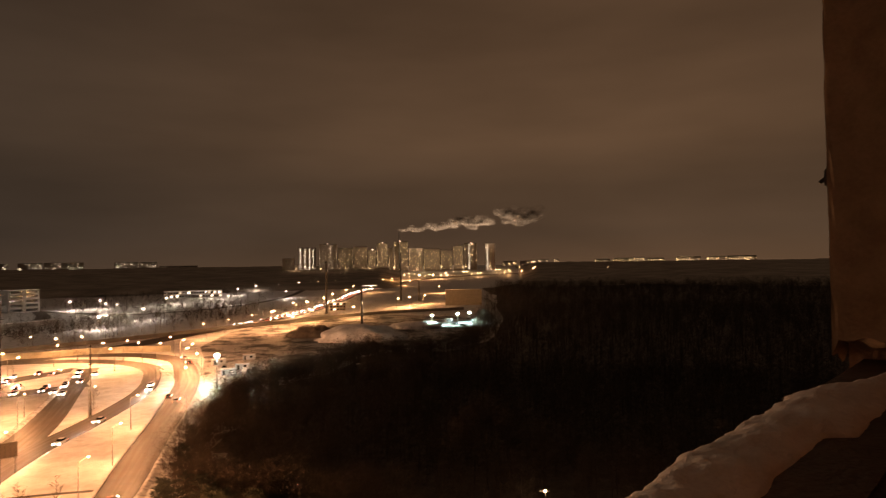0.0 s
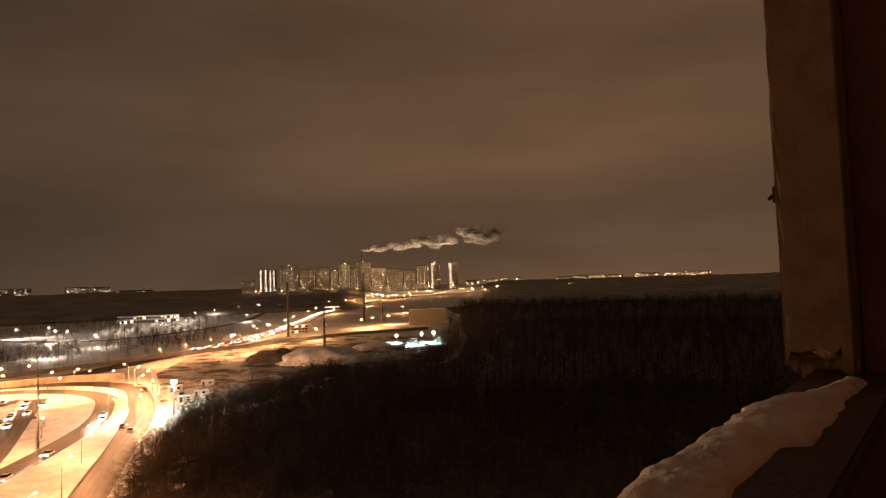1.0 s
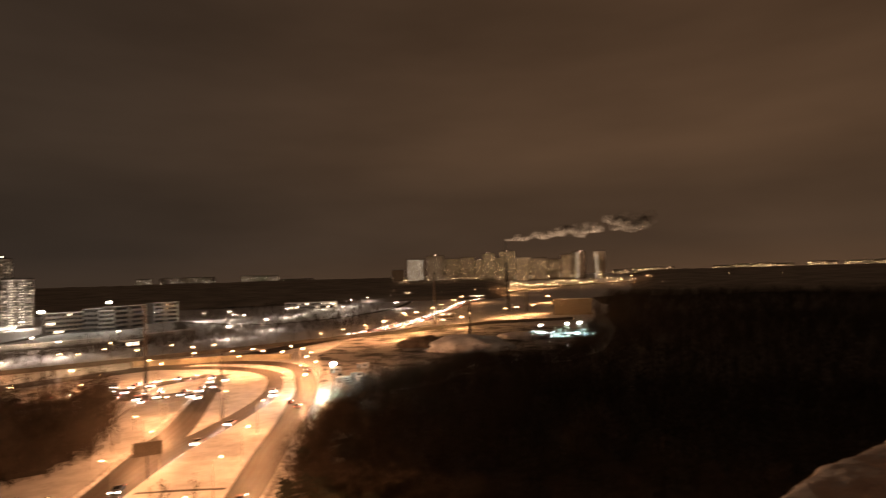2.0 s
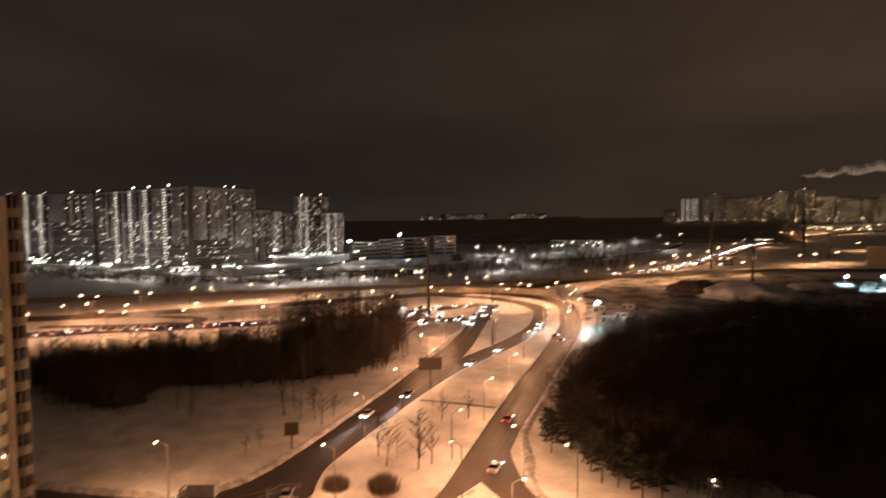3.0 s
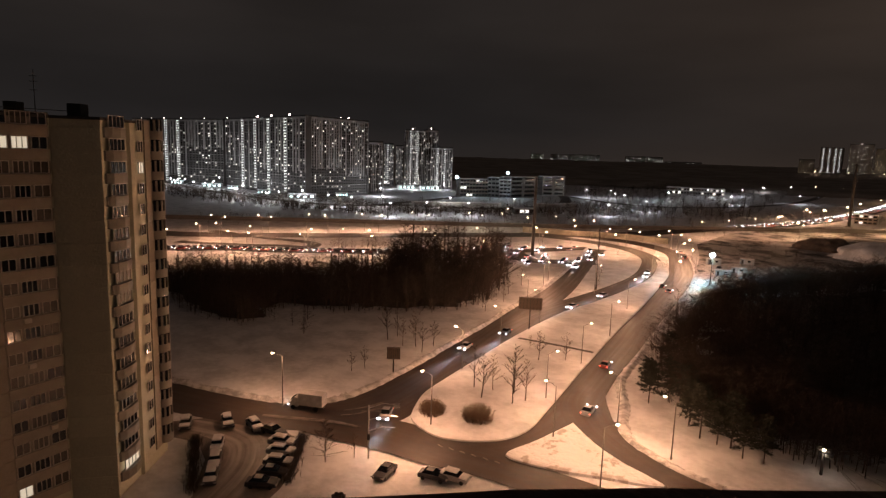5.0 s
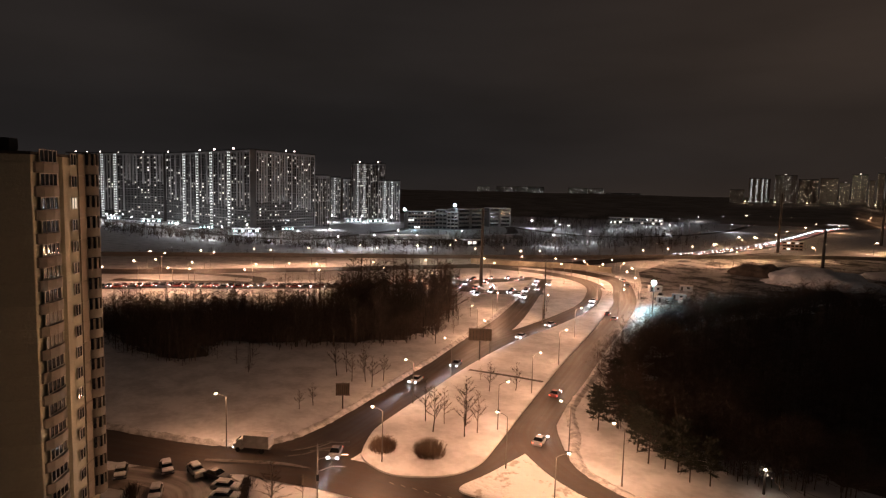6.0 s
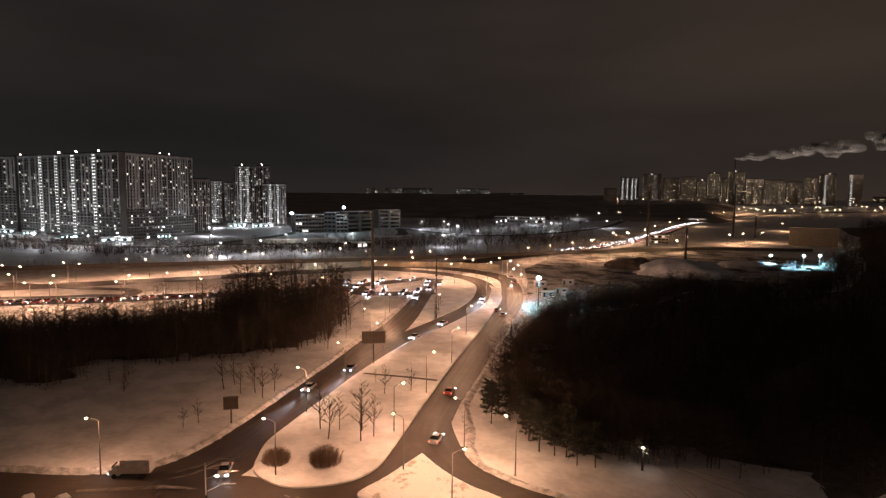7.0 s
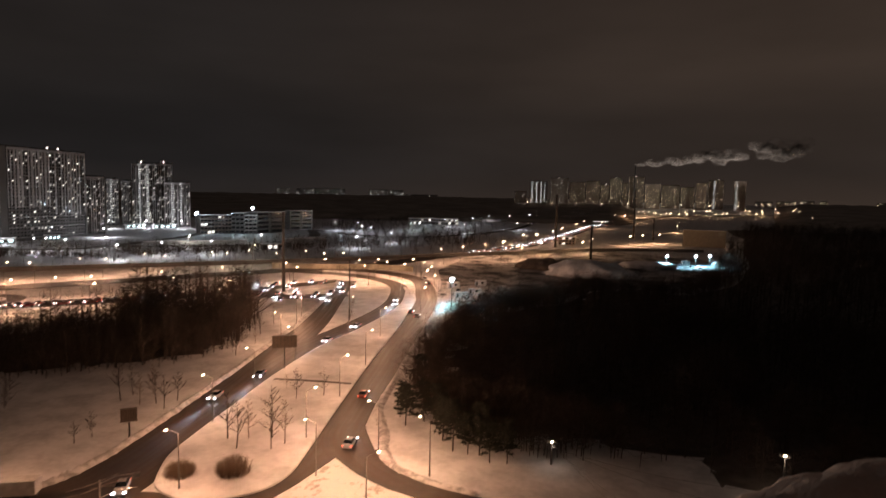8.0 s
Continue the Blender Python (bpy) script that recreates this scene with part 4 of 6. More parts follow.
def pine(m, h, seed):
    rnd2 = random.Random(seed)
    t = thing("pine_tree", "dark pine tree with clumped needles at the forest edge", "pine", m, "pines")
    part("trunk", spike_mesh("trunk", [(Vector((0, 0, 0)), Vector((0.1, 0, h * 0.5)), 0.017 * h, 0.012 * h), (Vector((0.1, 0, h * 0.5)), Vector((0, 0.1, h * 0.97)), 0.012 * h, 0.003 * h)], BARK), None, t)
    limbs, tufts = [], []
    for i in range(34):
        s = 0.25 + 0.74 * i / 34
        a = i * 2.4 + rnd2.uniform(-0.4, 0.4)
        ln = h * 0.38 * (1.12 - s) ** 0.6 * rnd2.uniform(0.55, 1.15)
        p = Vector((0.05, 0, h * s))
        q = p + Vector((math.cos(a), math.sin(a), rnd2.uniform(-0.05, 0.35))) * ln
        limbs.append((p, q, 0.006 * h, 0.002 * h))
        for k in range(5):
            c = p.lerp(q, 0.35 + 0.65 * k / 4) + Vector((rnd2.uniform(-1, 1), rnd2.uniform(-1, 1), rnd2.uniform(-0.3, 0.5))) * 0.35
            for n in range(11):
                d = Vector((rnd2.uniform(-1, 1), rnd2.uniform(-1, 1), rnd2.uniform(-0.3, 0.9))).normalized()
                tufts.append((c, c + d * rnd2.uniform(0.4, 0.85), 0.075, 0.02))
    part("branch_frame", spike_mesh("branch_frame", limbs, BARK), None, t)
    tagged(part("foliage", spike_mesh("foliage", tufts, NEEDLES), None, t), kind="stuff")
    return t


pines = [pine(pose(-49.6, 108, 0), 8.5, 1), pine(pose(-36.6, 100.4, 0), 9.5, 2), pine(pose(-43.2, 108.9, 0), 9, 3)]
for i, (x, y, s) in enumerate(((-33.7, 100.3, 0.9), (-31.6, 100.6, 1.0), (-29, 98.4, 0.8), (-26.1, 99.3, 0.9), (-47.3, 111.7, 0.9), (-53.9, 115.6, 0.7), (-40, 104, 1.0), (-56, 130, 0.9), (-62, 150, 0.8))):
    c = copy_thing(pines[i % 3], pose(x, y, 0, 0, 0, i * 61))
    c.scale = (s, s, s)


# ---- far hills under forest ----
def hills():
    segs, rows = 260, 16
    bm = bmesh.new()
    grid = []
    for i in range(rows):
        d = 1120 + 1280 * i / (rows - 1)
        row = []
        for k in range(segs):
            a = radians(-72 + 150 * k / (segs - 1))
            x, y = -d * math.sin(a), d * math.cos(a)
            n = noise.noise(Vector((x * 0.004, y * 0.004, 1))) * 3 + noise.noise(Vector((x * 0.05, y * 0.05, 4))) * 2.4
            gap = smooth(3, 6, math.degrees(a)) + 1 - smooth(-9, -6, math.degrees(a))
            top = 5 + 5.5 * min(1, gap)
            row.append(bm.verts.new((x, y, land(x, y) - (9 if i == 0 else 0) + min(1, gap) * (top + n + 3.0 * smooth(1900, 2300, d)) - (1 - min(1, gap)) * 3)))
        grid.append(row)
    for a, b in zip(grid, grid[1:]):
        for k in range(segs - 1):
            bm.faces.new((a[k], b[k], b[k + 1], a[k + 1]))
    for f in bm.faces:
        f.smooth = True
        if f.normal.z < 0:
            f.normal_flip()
    # canopy far paler than the near trees: distance haze is in its colour
    solid("far_woods", bm, mat("haze_pale_canopy", (0.42, 0.36, 0.31), 1.0, 0.5, 0.02), "wooded ridge along the horizon paled to stand in for haze", "far woods", "stuff")


hills()


# ---- painted marks and slush lines at the junction ----
def marks():
    worn = mat("worn_slush_line", (0.21, 0.18, 0.16), 0.8, 0.7, 0.9, span=(0.50, 0.72))
    for line in ([(-83.5, 59.5, 0.5), (-81.8, 62.5, 0.4), (-81.2, 66.0, 0.4), (-79.6, 67.6, 0.4), (-76.7, 66.0, 0.3)], [(-82.2, 63.8, 0.3), (-79.9, 66.0, 0.4), (-77.4, 65.2, 0.4), (-75.0, 62.0, 0.3)],
                 [(-84.5, 61.5, 0.3), (-83.2, 65.0, 0.4), (-82.6, 69.5, 0.4)], [(-92.0, 49.8, 0.8), (-86.5, 54.0, 1.1), (-81.5, 57.6, 1.0), (-77.0, 59.6, 0.5)]):
        solid("slush_line", strip_mesh(spline(line, 8), 0.33, crown=0.05), worn, "curved ridge of pale slush left between wheel tracks", "slush", "structure")
    for i in range(6):
        x = -64 + i * 1.9
        mark = box(bmesh.new(), x, x + 1.0, 69.2 + 0.55 * i - 4.2, 69.35 + 0.55 * i - 4.2, 0.30, 0.345)
        solid("lane_mark", mark, CONCRETE, "pale dash painted across the junction", "road marking", "structure")


marks()


# ---- apartment towers ----
def tower(az0, az1, dist, top, floors, cols, seed, label, name="apartment_tower", facade=FACADE, dark=FACADE_DARK, lit_share=0.2, strips=(), depth=22, group="", lit=LIT, crown=True, pane_w=0.2, dims=None, beacons=()):
    """A slab between two bearings at a distance, turned to face its street."""
    rnd = random.Random(seed)
    d0, d1 = dist if isinstance(dist, tuple) else (dist, dist)
    p0, p1 = [Vector((-d * math.sin(radians(a)), d * math.cos(radians(a)), 0)) for a, d in ((az0, d0), (az1, d1))]
    w, mid = (p1 - p0).length, (p0 + p1) / 2
    z = land(mid.x, mid.y)
    h = top - z
    t = thing(name, label, "tower", pose(mid.x, mid.y, z, 0, 0, math.degrees(math.atan2(p1.y - p0.y, p1.x - p0.x))), group)
    bm = box(bmesh.new(), -w / 2, w / 2, 0, depth, 0, h)
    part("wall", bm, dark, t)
    cw, fh = w / cols, (h - 3) / floors
    piers, panes, on, striplit, bands = bmesh.new(), bmesh.new(), bmesh.new(), bmesh.new(), bmesh.new()
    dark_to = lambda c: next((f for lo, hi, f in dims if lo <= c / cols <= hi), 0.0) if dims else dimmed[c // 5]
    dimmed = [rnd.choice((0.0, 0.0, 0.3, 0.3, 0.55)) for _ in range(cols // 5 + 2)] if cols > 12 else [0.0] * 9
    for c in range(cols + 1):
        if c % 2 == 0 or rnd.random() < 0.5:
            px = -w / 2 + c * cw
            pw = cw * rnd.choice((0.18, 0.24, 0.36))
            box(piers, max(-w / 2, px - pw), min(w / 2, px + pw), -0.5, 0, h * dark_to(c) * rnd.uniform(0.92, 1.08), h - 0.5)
    box(piers, -w / 2, w / 2, -0.6, 0, h - 2.4, h - 0.4)
    for f in range(0, floors, 3 if floors > 12 else 2):
        box(bands, -w / 2, w / 2, -0.3, 0, 2.6 + f * fh - 0.35, 2.6 + f * fh)
    for c in range(cols):
        cx = -w / 2 + (c + 0.5) * cw
        busy = rnd.uniform(0.4, 1.7)
        for f in range(floors):
            z0 = 2.6 + f * fh
            pane = (cx - cw * pane_w, cx + cw * pane_w, -0.10, 0.0, z0 + fh * (0.5 - pane_w * 1.1), z0 + fh * (0.5 + pane_w * 1.1))
            if c in strips:
                for o in (-0.24, 0.24):
                    box(striplit, cx + cw * (o - 0.13), cx + cw * (o + 0.13), -0.75, -0.55, z0 + fh * 0.3, z0 + fh * 0.66)
            elif rnd.random() < lit_share * busy:
                box(on, *pane)
            else:
                box(panes, *pane)
    tagged(part("pier_grid", piers, facade, t), kind="stuff")
    tagged(part("band_grid", bands, facade, t), kind="stuff")
    for nm, b, mt in (("window_grid", panes, GLASS), ("lit_window_grid", on, lit), ("stair_window_grid", striplit, LIT_COOL)):
        if b.verts:
            tagged(part(nm, b, mt, t), kind="stuff")
        else:
            b.free()
    part("roof", box(bmesh.new(), -w / 2 - 0.4, w / 2 + 0.4, -0.6, depth + 0.3, h, h + 1.0), ROOFING, t)
    for u, r in beacons:
        bx = -w / 2 + w * u
        part("beacon", rod(bmesh.new(), (bx, 1, h + 1), (bx, 1, h + 1.6 + r), r, r * 0.8, 8), RED_BEACON, t)
    if crown:
        for k in range(max(1, int(w / 40))):
            rx = -w / 2 + w * (k + 0.5) / max(1, int(w / 40)) + rnd.uniform(-4, 4)
            part("plant_room", box(bmesh.new(), rx - 4, rx + 4, 4, 12, h + 1, h + 4), dark, t)
            part("beacon", rod(bmesh.new(), (rx, 1, h + 1), (rx, 1, h + 3.2), 0.7, 0.5, 6), RED_BEACON, t)
    return t


G1 = "towers of the near estate"
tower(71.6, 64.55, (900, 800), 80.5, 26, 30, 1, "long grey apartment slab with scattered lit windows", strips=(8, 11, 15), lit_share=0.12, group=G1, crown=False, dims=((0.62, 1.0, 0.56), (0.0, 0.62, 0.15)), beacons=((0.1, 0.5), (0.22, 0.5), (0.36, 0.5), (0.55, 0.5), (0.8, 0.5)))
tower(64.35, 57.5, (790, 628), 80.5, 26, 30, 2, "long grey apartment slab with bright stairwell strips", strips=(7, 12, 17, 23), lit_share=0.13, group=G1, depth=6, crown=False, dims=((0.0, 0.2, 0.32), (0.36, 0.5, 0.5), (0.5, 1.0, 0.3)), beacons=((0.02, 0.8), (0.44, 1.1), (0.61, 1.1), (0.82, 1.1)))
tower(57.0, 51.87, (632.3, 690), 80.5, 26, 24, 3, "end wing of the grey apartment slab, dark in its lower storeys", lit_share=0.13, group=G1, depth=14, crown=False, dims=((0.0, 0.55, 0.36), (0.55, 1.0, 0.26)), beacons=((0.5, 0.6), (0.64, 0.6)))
tower(51.8, 50.5, 720, 59, 19, 8, 4, "dark apartment tower beside the long slab", lit_share=0.22, group=G1, crown=False)
tower(50.4, 49.5, 890, 60, 19, 6, 5, "pale apartment tower behind the estate", strips=(2,), lit_share=0.35, group=G1, crown=False)
tower(49.3, 48.6, 900, 58, 19, 5, 6, "pale apartment tower behind the estate", lit_share=0.3, group=G1, crown=False)
tower(48.5, 46.6, 890, 80.5, 26, 12, 7, "tall pale tower with many lit windows", strips=(3, 7), lit_share=0.35, group=G1)
tower(46.6, 45.4, 905, 82, 27, 8, 8, "tall pale tower with a stepped top", lit_share=0.3, group=G1)
tower(46.0, 44.0, 850, 56.5, 18, 12, 9, "lower pale tower before the tall ones", strips=(3, 7), lit_share=0.25, group=G1, crown=False)

G2 = "towers of the far estate"
FAR = [(14.8, 13.7, 66, 0.10, ()), (13.4, 12.3, 98, 0.05, (1, 4, 7, 10)), (12.2, 11.8, 98, 0.08, (1,)), (11.5, 9.9, 108, 0.22, ()), (9.8, 8.4, 98, 0.25, ()), (8.3, 7.1, 100, 0.25, ()), (7.0, 6.3, 90, 0.25, ()),
       (6.2, 5.2, 112, 0.28, ()), (5.1, 4.7, 96, 0.25, ()), (4.6, 3.3, 116, 0.30, ()), (3.2, 1.9, 94, 0.30, ()), (1.8, 0.3, 92, 0.3, ()), (0.2, -0.9, 88, 0.3, ()), (-1.0, -1.9, 99, 0.30, ()), (-2.0, -3.2, 108, 0.15, (3,)),
       (-4.0, -4.9, 105, 0.10, (1,))]
for i, (a0, a1, tp, share, st) in enumerate(FAR):
    tower(a0, a1, 1880 + (i * 37) % 90, tp, 19, max(4, int(abs(a0 - a1) * 8)), 50 + i, "distant tower block with warm lit windows", facade=FACADE_FAR, dark=FACADE_FAR, lit_share=share * 1.35, strips=st, group=G2,
          lit=LIT_FAR if i < 4 else LIT_WARM, crown=i in (3, 6, 7, 9, 14), pane_w=0.115)
for k in range(9):
    fa = radians(13.6 - 2.25 * k)
    flood_mast(-1815 * math.sin(fa), 1815 * math.cos(fa), 16, FOOT_BULB, "street lamp at the foot of the distant towers", LENS_SODIUM, 1.0)
G3 = "low blocks on the horizon"
LOW = [(-5.6, -6.9, 47.5), (-7.2, -8.6, 49), (-8.9, -9.9, 52), (-10.3, -10.8, 53), (-14.0, -15.4, 51), (-15.6, -16.9, 54), (-17.0, -18.4, 55), (-18.6, -20.0, 52), (-21.0, -23.0, 56), (-23.5, -25.0, 54.5), (-25.1, -27.3, 56),
       (36.8, 35.6, 55), (35.0, 33.4, 56), (33.3, 30.6, 57), (28.4, 26.6, 56.5), (26.5, 25.2, 56), (25.0, 22.0, 48)]
for i, (a0, a1, tp) in enumerate(LOW):
    tower(a0, a1, 2480, tp + (9 if 10 < i < 16 else 2), 7, max(6, int(abs(a0 - a1) * 9)), 90 + i, "far low housing block with rows of lit windows", facade=FACADE_FAR, dark=FACADE_FAR, lit_share=0.3, group=G3, lit=LIT_WARM if i < 11 else LIT, crown=False, name="housing_block")


def low_block(x, y, w, d, h, yaw, floors, cols, share, label, name="office_building", facade=FACADE, dark=FACADE_DARK):
    rnd = random.Random(int(x + w))
    t = thing(name, label, "building", pose(x, y, land(x, y), 0, 0, yaw))
    part("wall", box(bmesh.new(), -w / 2, w / 2, 0, d, 0, h), facade, t)
    fh, cw = h / floors, w / cols
    b0, b1 = bmesh.new(), bmesh.new()
    for f in range(floors if cols > 1 else 0):
        for c in range(cols):
            cx = -w / 2 + (c + 0.5) * cw
            box(b1 if rnd.random() < share else b0, cx - cw * 0.38, cx + cw * 0.38, -0.12, 0, f * fh + fh * 0.3, f * fh + fh * 0.8)
    for nm, b, mt in (("window_grid", b0, GLASS), ("lit_window_grid", b1, LIT)):
        if b.verts:
            tagged(part(nm, b, mt, t), kind="stuff")
        else:
            b.free()
    part("roof", box(bmesh.new(), -w / 2 - 0.3, w / 2 + 0.3, -0.3, d + 0.3, h, h + 0.5), SNOW, t)
    return t


low_block(-470, 524, 33, 18, 20.5, 56, 5, 9, 0.03, "brown brick office building below the floodlight", facade=OFFICE)
low_block(-454, 539, 14, 18, 23, 20, 5, 3, 0.06, "dark glazed stair block of the offices", facade=FACADE_DARK)
low_block(-443, 547, 13, 20, 20.5, 50, 5, 3, 0.0, "pale end of the office building with small dark windows", facade=OFFICE_PALE)
low_block(-437, 573, 42, 16, 24, 83, 5, 2, 0.0, "dark glass-fronted office wing with long bands of windows", facade=FACADE_DARK)
low_block(-448, 650, 30, 18, 24, 56, 5, 2, 0.0, "pale office wing with long bands of dark windows", facade=OFFICE_PALE)
low_block(-380, 401, 82, 10, 4.2, 53, 1, 1, 0.0, "long pale garage wall above parked cars", "garage_row")
low_block(-330, 486, 40, 8, 4.0, 62, 1, 1, 0.0, "low pale garage wall at the bend", "garage_row")
low_block(-304, 402, 16, 8, 5, 50, 1, 4, 0.7, "small dark roadside cabin with lit windows", "roadside_cabin", facade=FACADE_DARK)
low_block(-372, 905, 80, 30, 10, 22, 2, 20, 0.2, "long low hall with a snowy roof", "hall")
low_block(22, 668, 40, 25, 17, 0, 2, 1, 0.0, "windowless shed lit by an orange lamp", "shed", facade=PANEL_ROSE)
low_block(-106, 610, 16, 10, 8, 10, 3, 5, 0.1, "small building beside the highway", "roadside_building", facade=FACADE_FAR)
for i, (x, y, w) in enumerate(((-770, 305, 14), (-700, 318, 22), (-655, 322, 12), (-578, 318, 14), (-512, 322, 26), (-516, 372, 12), (-610, 545, 22), (-585, 565, 26))):
    t = low_block(x, y, w, 8, 4.5, 60, 1, 6, 0.0, "small lit shop kiosk at the foot of the towers", "kiosk")
    for k in range(4):
        part("shop_light", box(bmesh.new(), -w / 2 + w * (k + 0.2) / 4, -w / 2 + w * (k + 0.7) / 4, -0.4, -0.15, 1.6, 3.0 + 0.6 * (k % 2)), NEON, t)


# made-up canopy and shop whose glow stands in for the massed headlights
def filling_station(x, y, yaw):
    t = thing("filling_station", "flat glowing canopy standing in for massed highway headlights", "station", pose(x, y, land(x, y), 0, 0, yaw))
    part("canopy", box(bmesh.new(), -14, 14, -8, 8, 6.0, 7.2, 0.1), FACADE, t)
    part("soffit_light", box(bmesh.new(), -13, 13, -7.5, 7.5, 5.85, 5.99), LIT_COOL, t, "white soffit glowing in place of headlights")
    for k in (-11, -4, 4, 11):
        part("column", rod(bmesh.new(), (k, 0, 0), (k, 0, 5.84), 0.3, 0.3, 8), STEEL, t)
        part("fuel_pump", box(bmesh.new(), k + 1.2, k + 2.0, -0.4, 0.4, 0, 1.9, 0.04), PAINTS[0], t)
    part("shop", box(bmesh.new(), -12, 12, 12, 22, 0, 4.2, 0.05), FACADE, t)
    part("glowing_front", box(bmesh.new(), -11, 11, 11.8, 11.98, 0.6, 3.4), LIT, t, "front glowing in place of headlights")
    return t


filling_station(-139, 1150, 8)


# ---- chimney and its steam ----
def chimney():
    x, y = -1870 * math.sin(radians(4.1)), 1870 * math.cos(radians(4.1))
    t = thing("chimney", "tall plant chimney among distant towers", "chimney", pose(x, y, land(x, y)))
    part("stack", rod(bmesh.new(), (0, 0, 0), (0, 0, 128), 2.0, 1.3, 14), ROOFING, t)
    part("rim", rod(bmesh.new(), (0, 0, 127), (0, 0, 130), 1.6, 1.6, 14), DARK_STEEL, t)


chimney()


def steam():
    rnd = random.Random(11)
    bm = bmesh.new()
    n = 130
    for i in range(n):
        u = i / n
        a = 4.1 - 13.2 * u
        dist = 1860
        el = 3.12 + 1.35 * u + 0.25 * math.sin(u * 19) * u
        r = (5 + 22 * u ** 0.7) * rnd.uniform(0.3, 1.0)
        if 0.66 < u < 0.71 or rnd.random() < 0.75 * (u - 0.45):
            continue
        c = Vector((-dist * math.sin(radians(a)), dist * math.cos(radians(a)), 46 + dist * math.tan(radians(el)) + rnd.uniform(-0.6, 0.95) * r))
        res = bmesh.ops.create_icosphere(bm, subdivisions=2, radius=1)
        for v in res["verts"]:
            k = 1 + 0.5 * noise.noise(v.co * 1.6 + Vector((i, 0, 0)))
            v.co = c + Vector((v.co.x * r * 1.2, v.co.y * r, v.co.z * r * 0.62)) * k
    for f in bm.faces:
        f.smooth = True
    ob = solid("steam_plume", bm, STEAM, "pale plume of steam drifting from the chimney", "steam", "stuff")
    return ob


def soften_steam():
    nodes, link = STEAM.node_tree.nodes, STEAM.node_tree.links.new
    b = nodes["Principled BSDF"]
    tc = nodes.new("ShaderNodeTexCoord")
    nz = nodes.new("ShaderNodeTexNoise")
    nz.inputs["Scale"].default_value, nz.inputs["Detail"].default_value = 0.045, 6
    link(tc.outputs["Object"], nz.inputs["Vector"])
    mr = nodes.new("ShaderNodeMapRange")
    mr.inputs["From Min"].default_value, mr.inputs["From Max"].default_value = 0.35, 0.65
    mr.inputs["To Min"].default_value, mr.inputs["To Max"].default_value = 0.03, 0.30
    link(nz.outputs["Fac"], mr.inputs["Value"])
    link(mr.outputs["Result"], b.inputs["Alpha"])
    # light passes through the droplets
    tr = nodes.new("ShaderNodeBsdfTranslucent")
    tr.inputs["Color"].default_value = (0.9, 0.87, 0.84, 1)
    clear = nodes.new("ShaderNodeBsdfTransparent")
    veil, both = nodes.new("ShaderNodeMixShader"), nodes.new("ShaderNodeMixShader")
    link(mr.outputs["Result"], veil.inputs[0])
    link(clear.outputs[0], veil.inputs[1])
    link(tr.outputs[0], veil.inputs[2])
    both.inputs[0].default_value = 0.5
    link(b.outputs[0], both.inputs[1])
    link(veil.outputs[0], both.inputs[2])
    link(both.outputs[0], nodes["Material Output"].inputs["Surface"])


soften_steam()
steam()


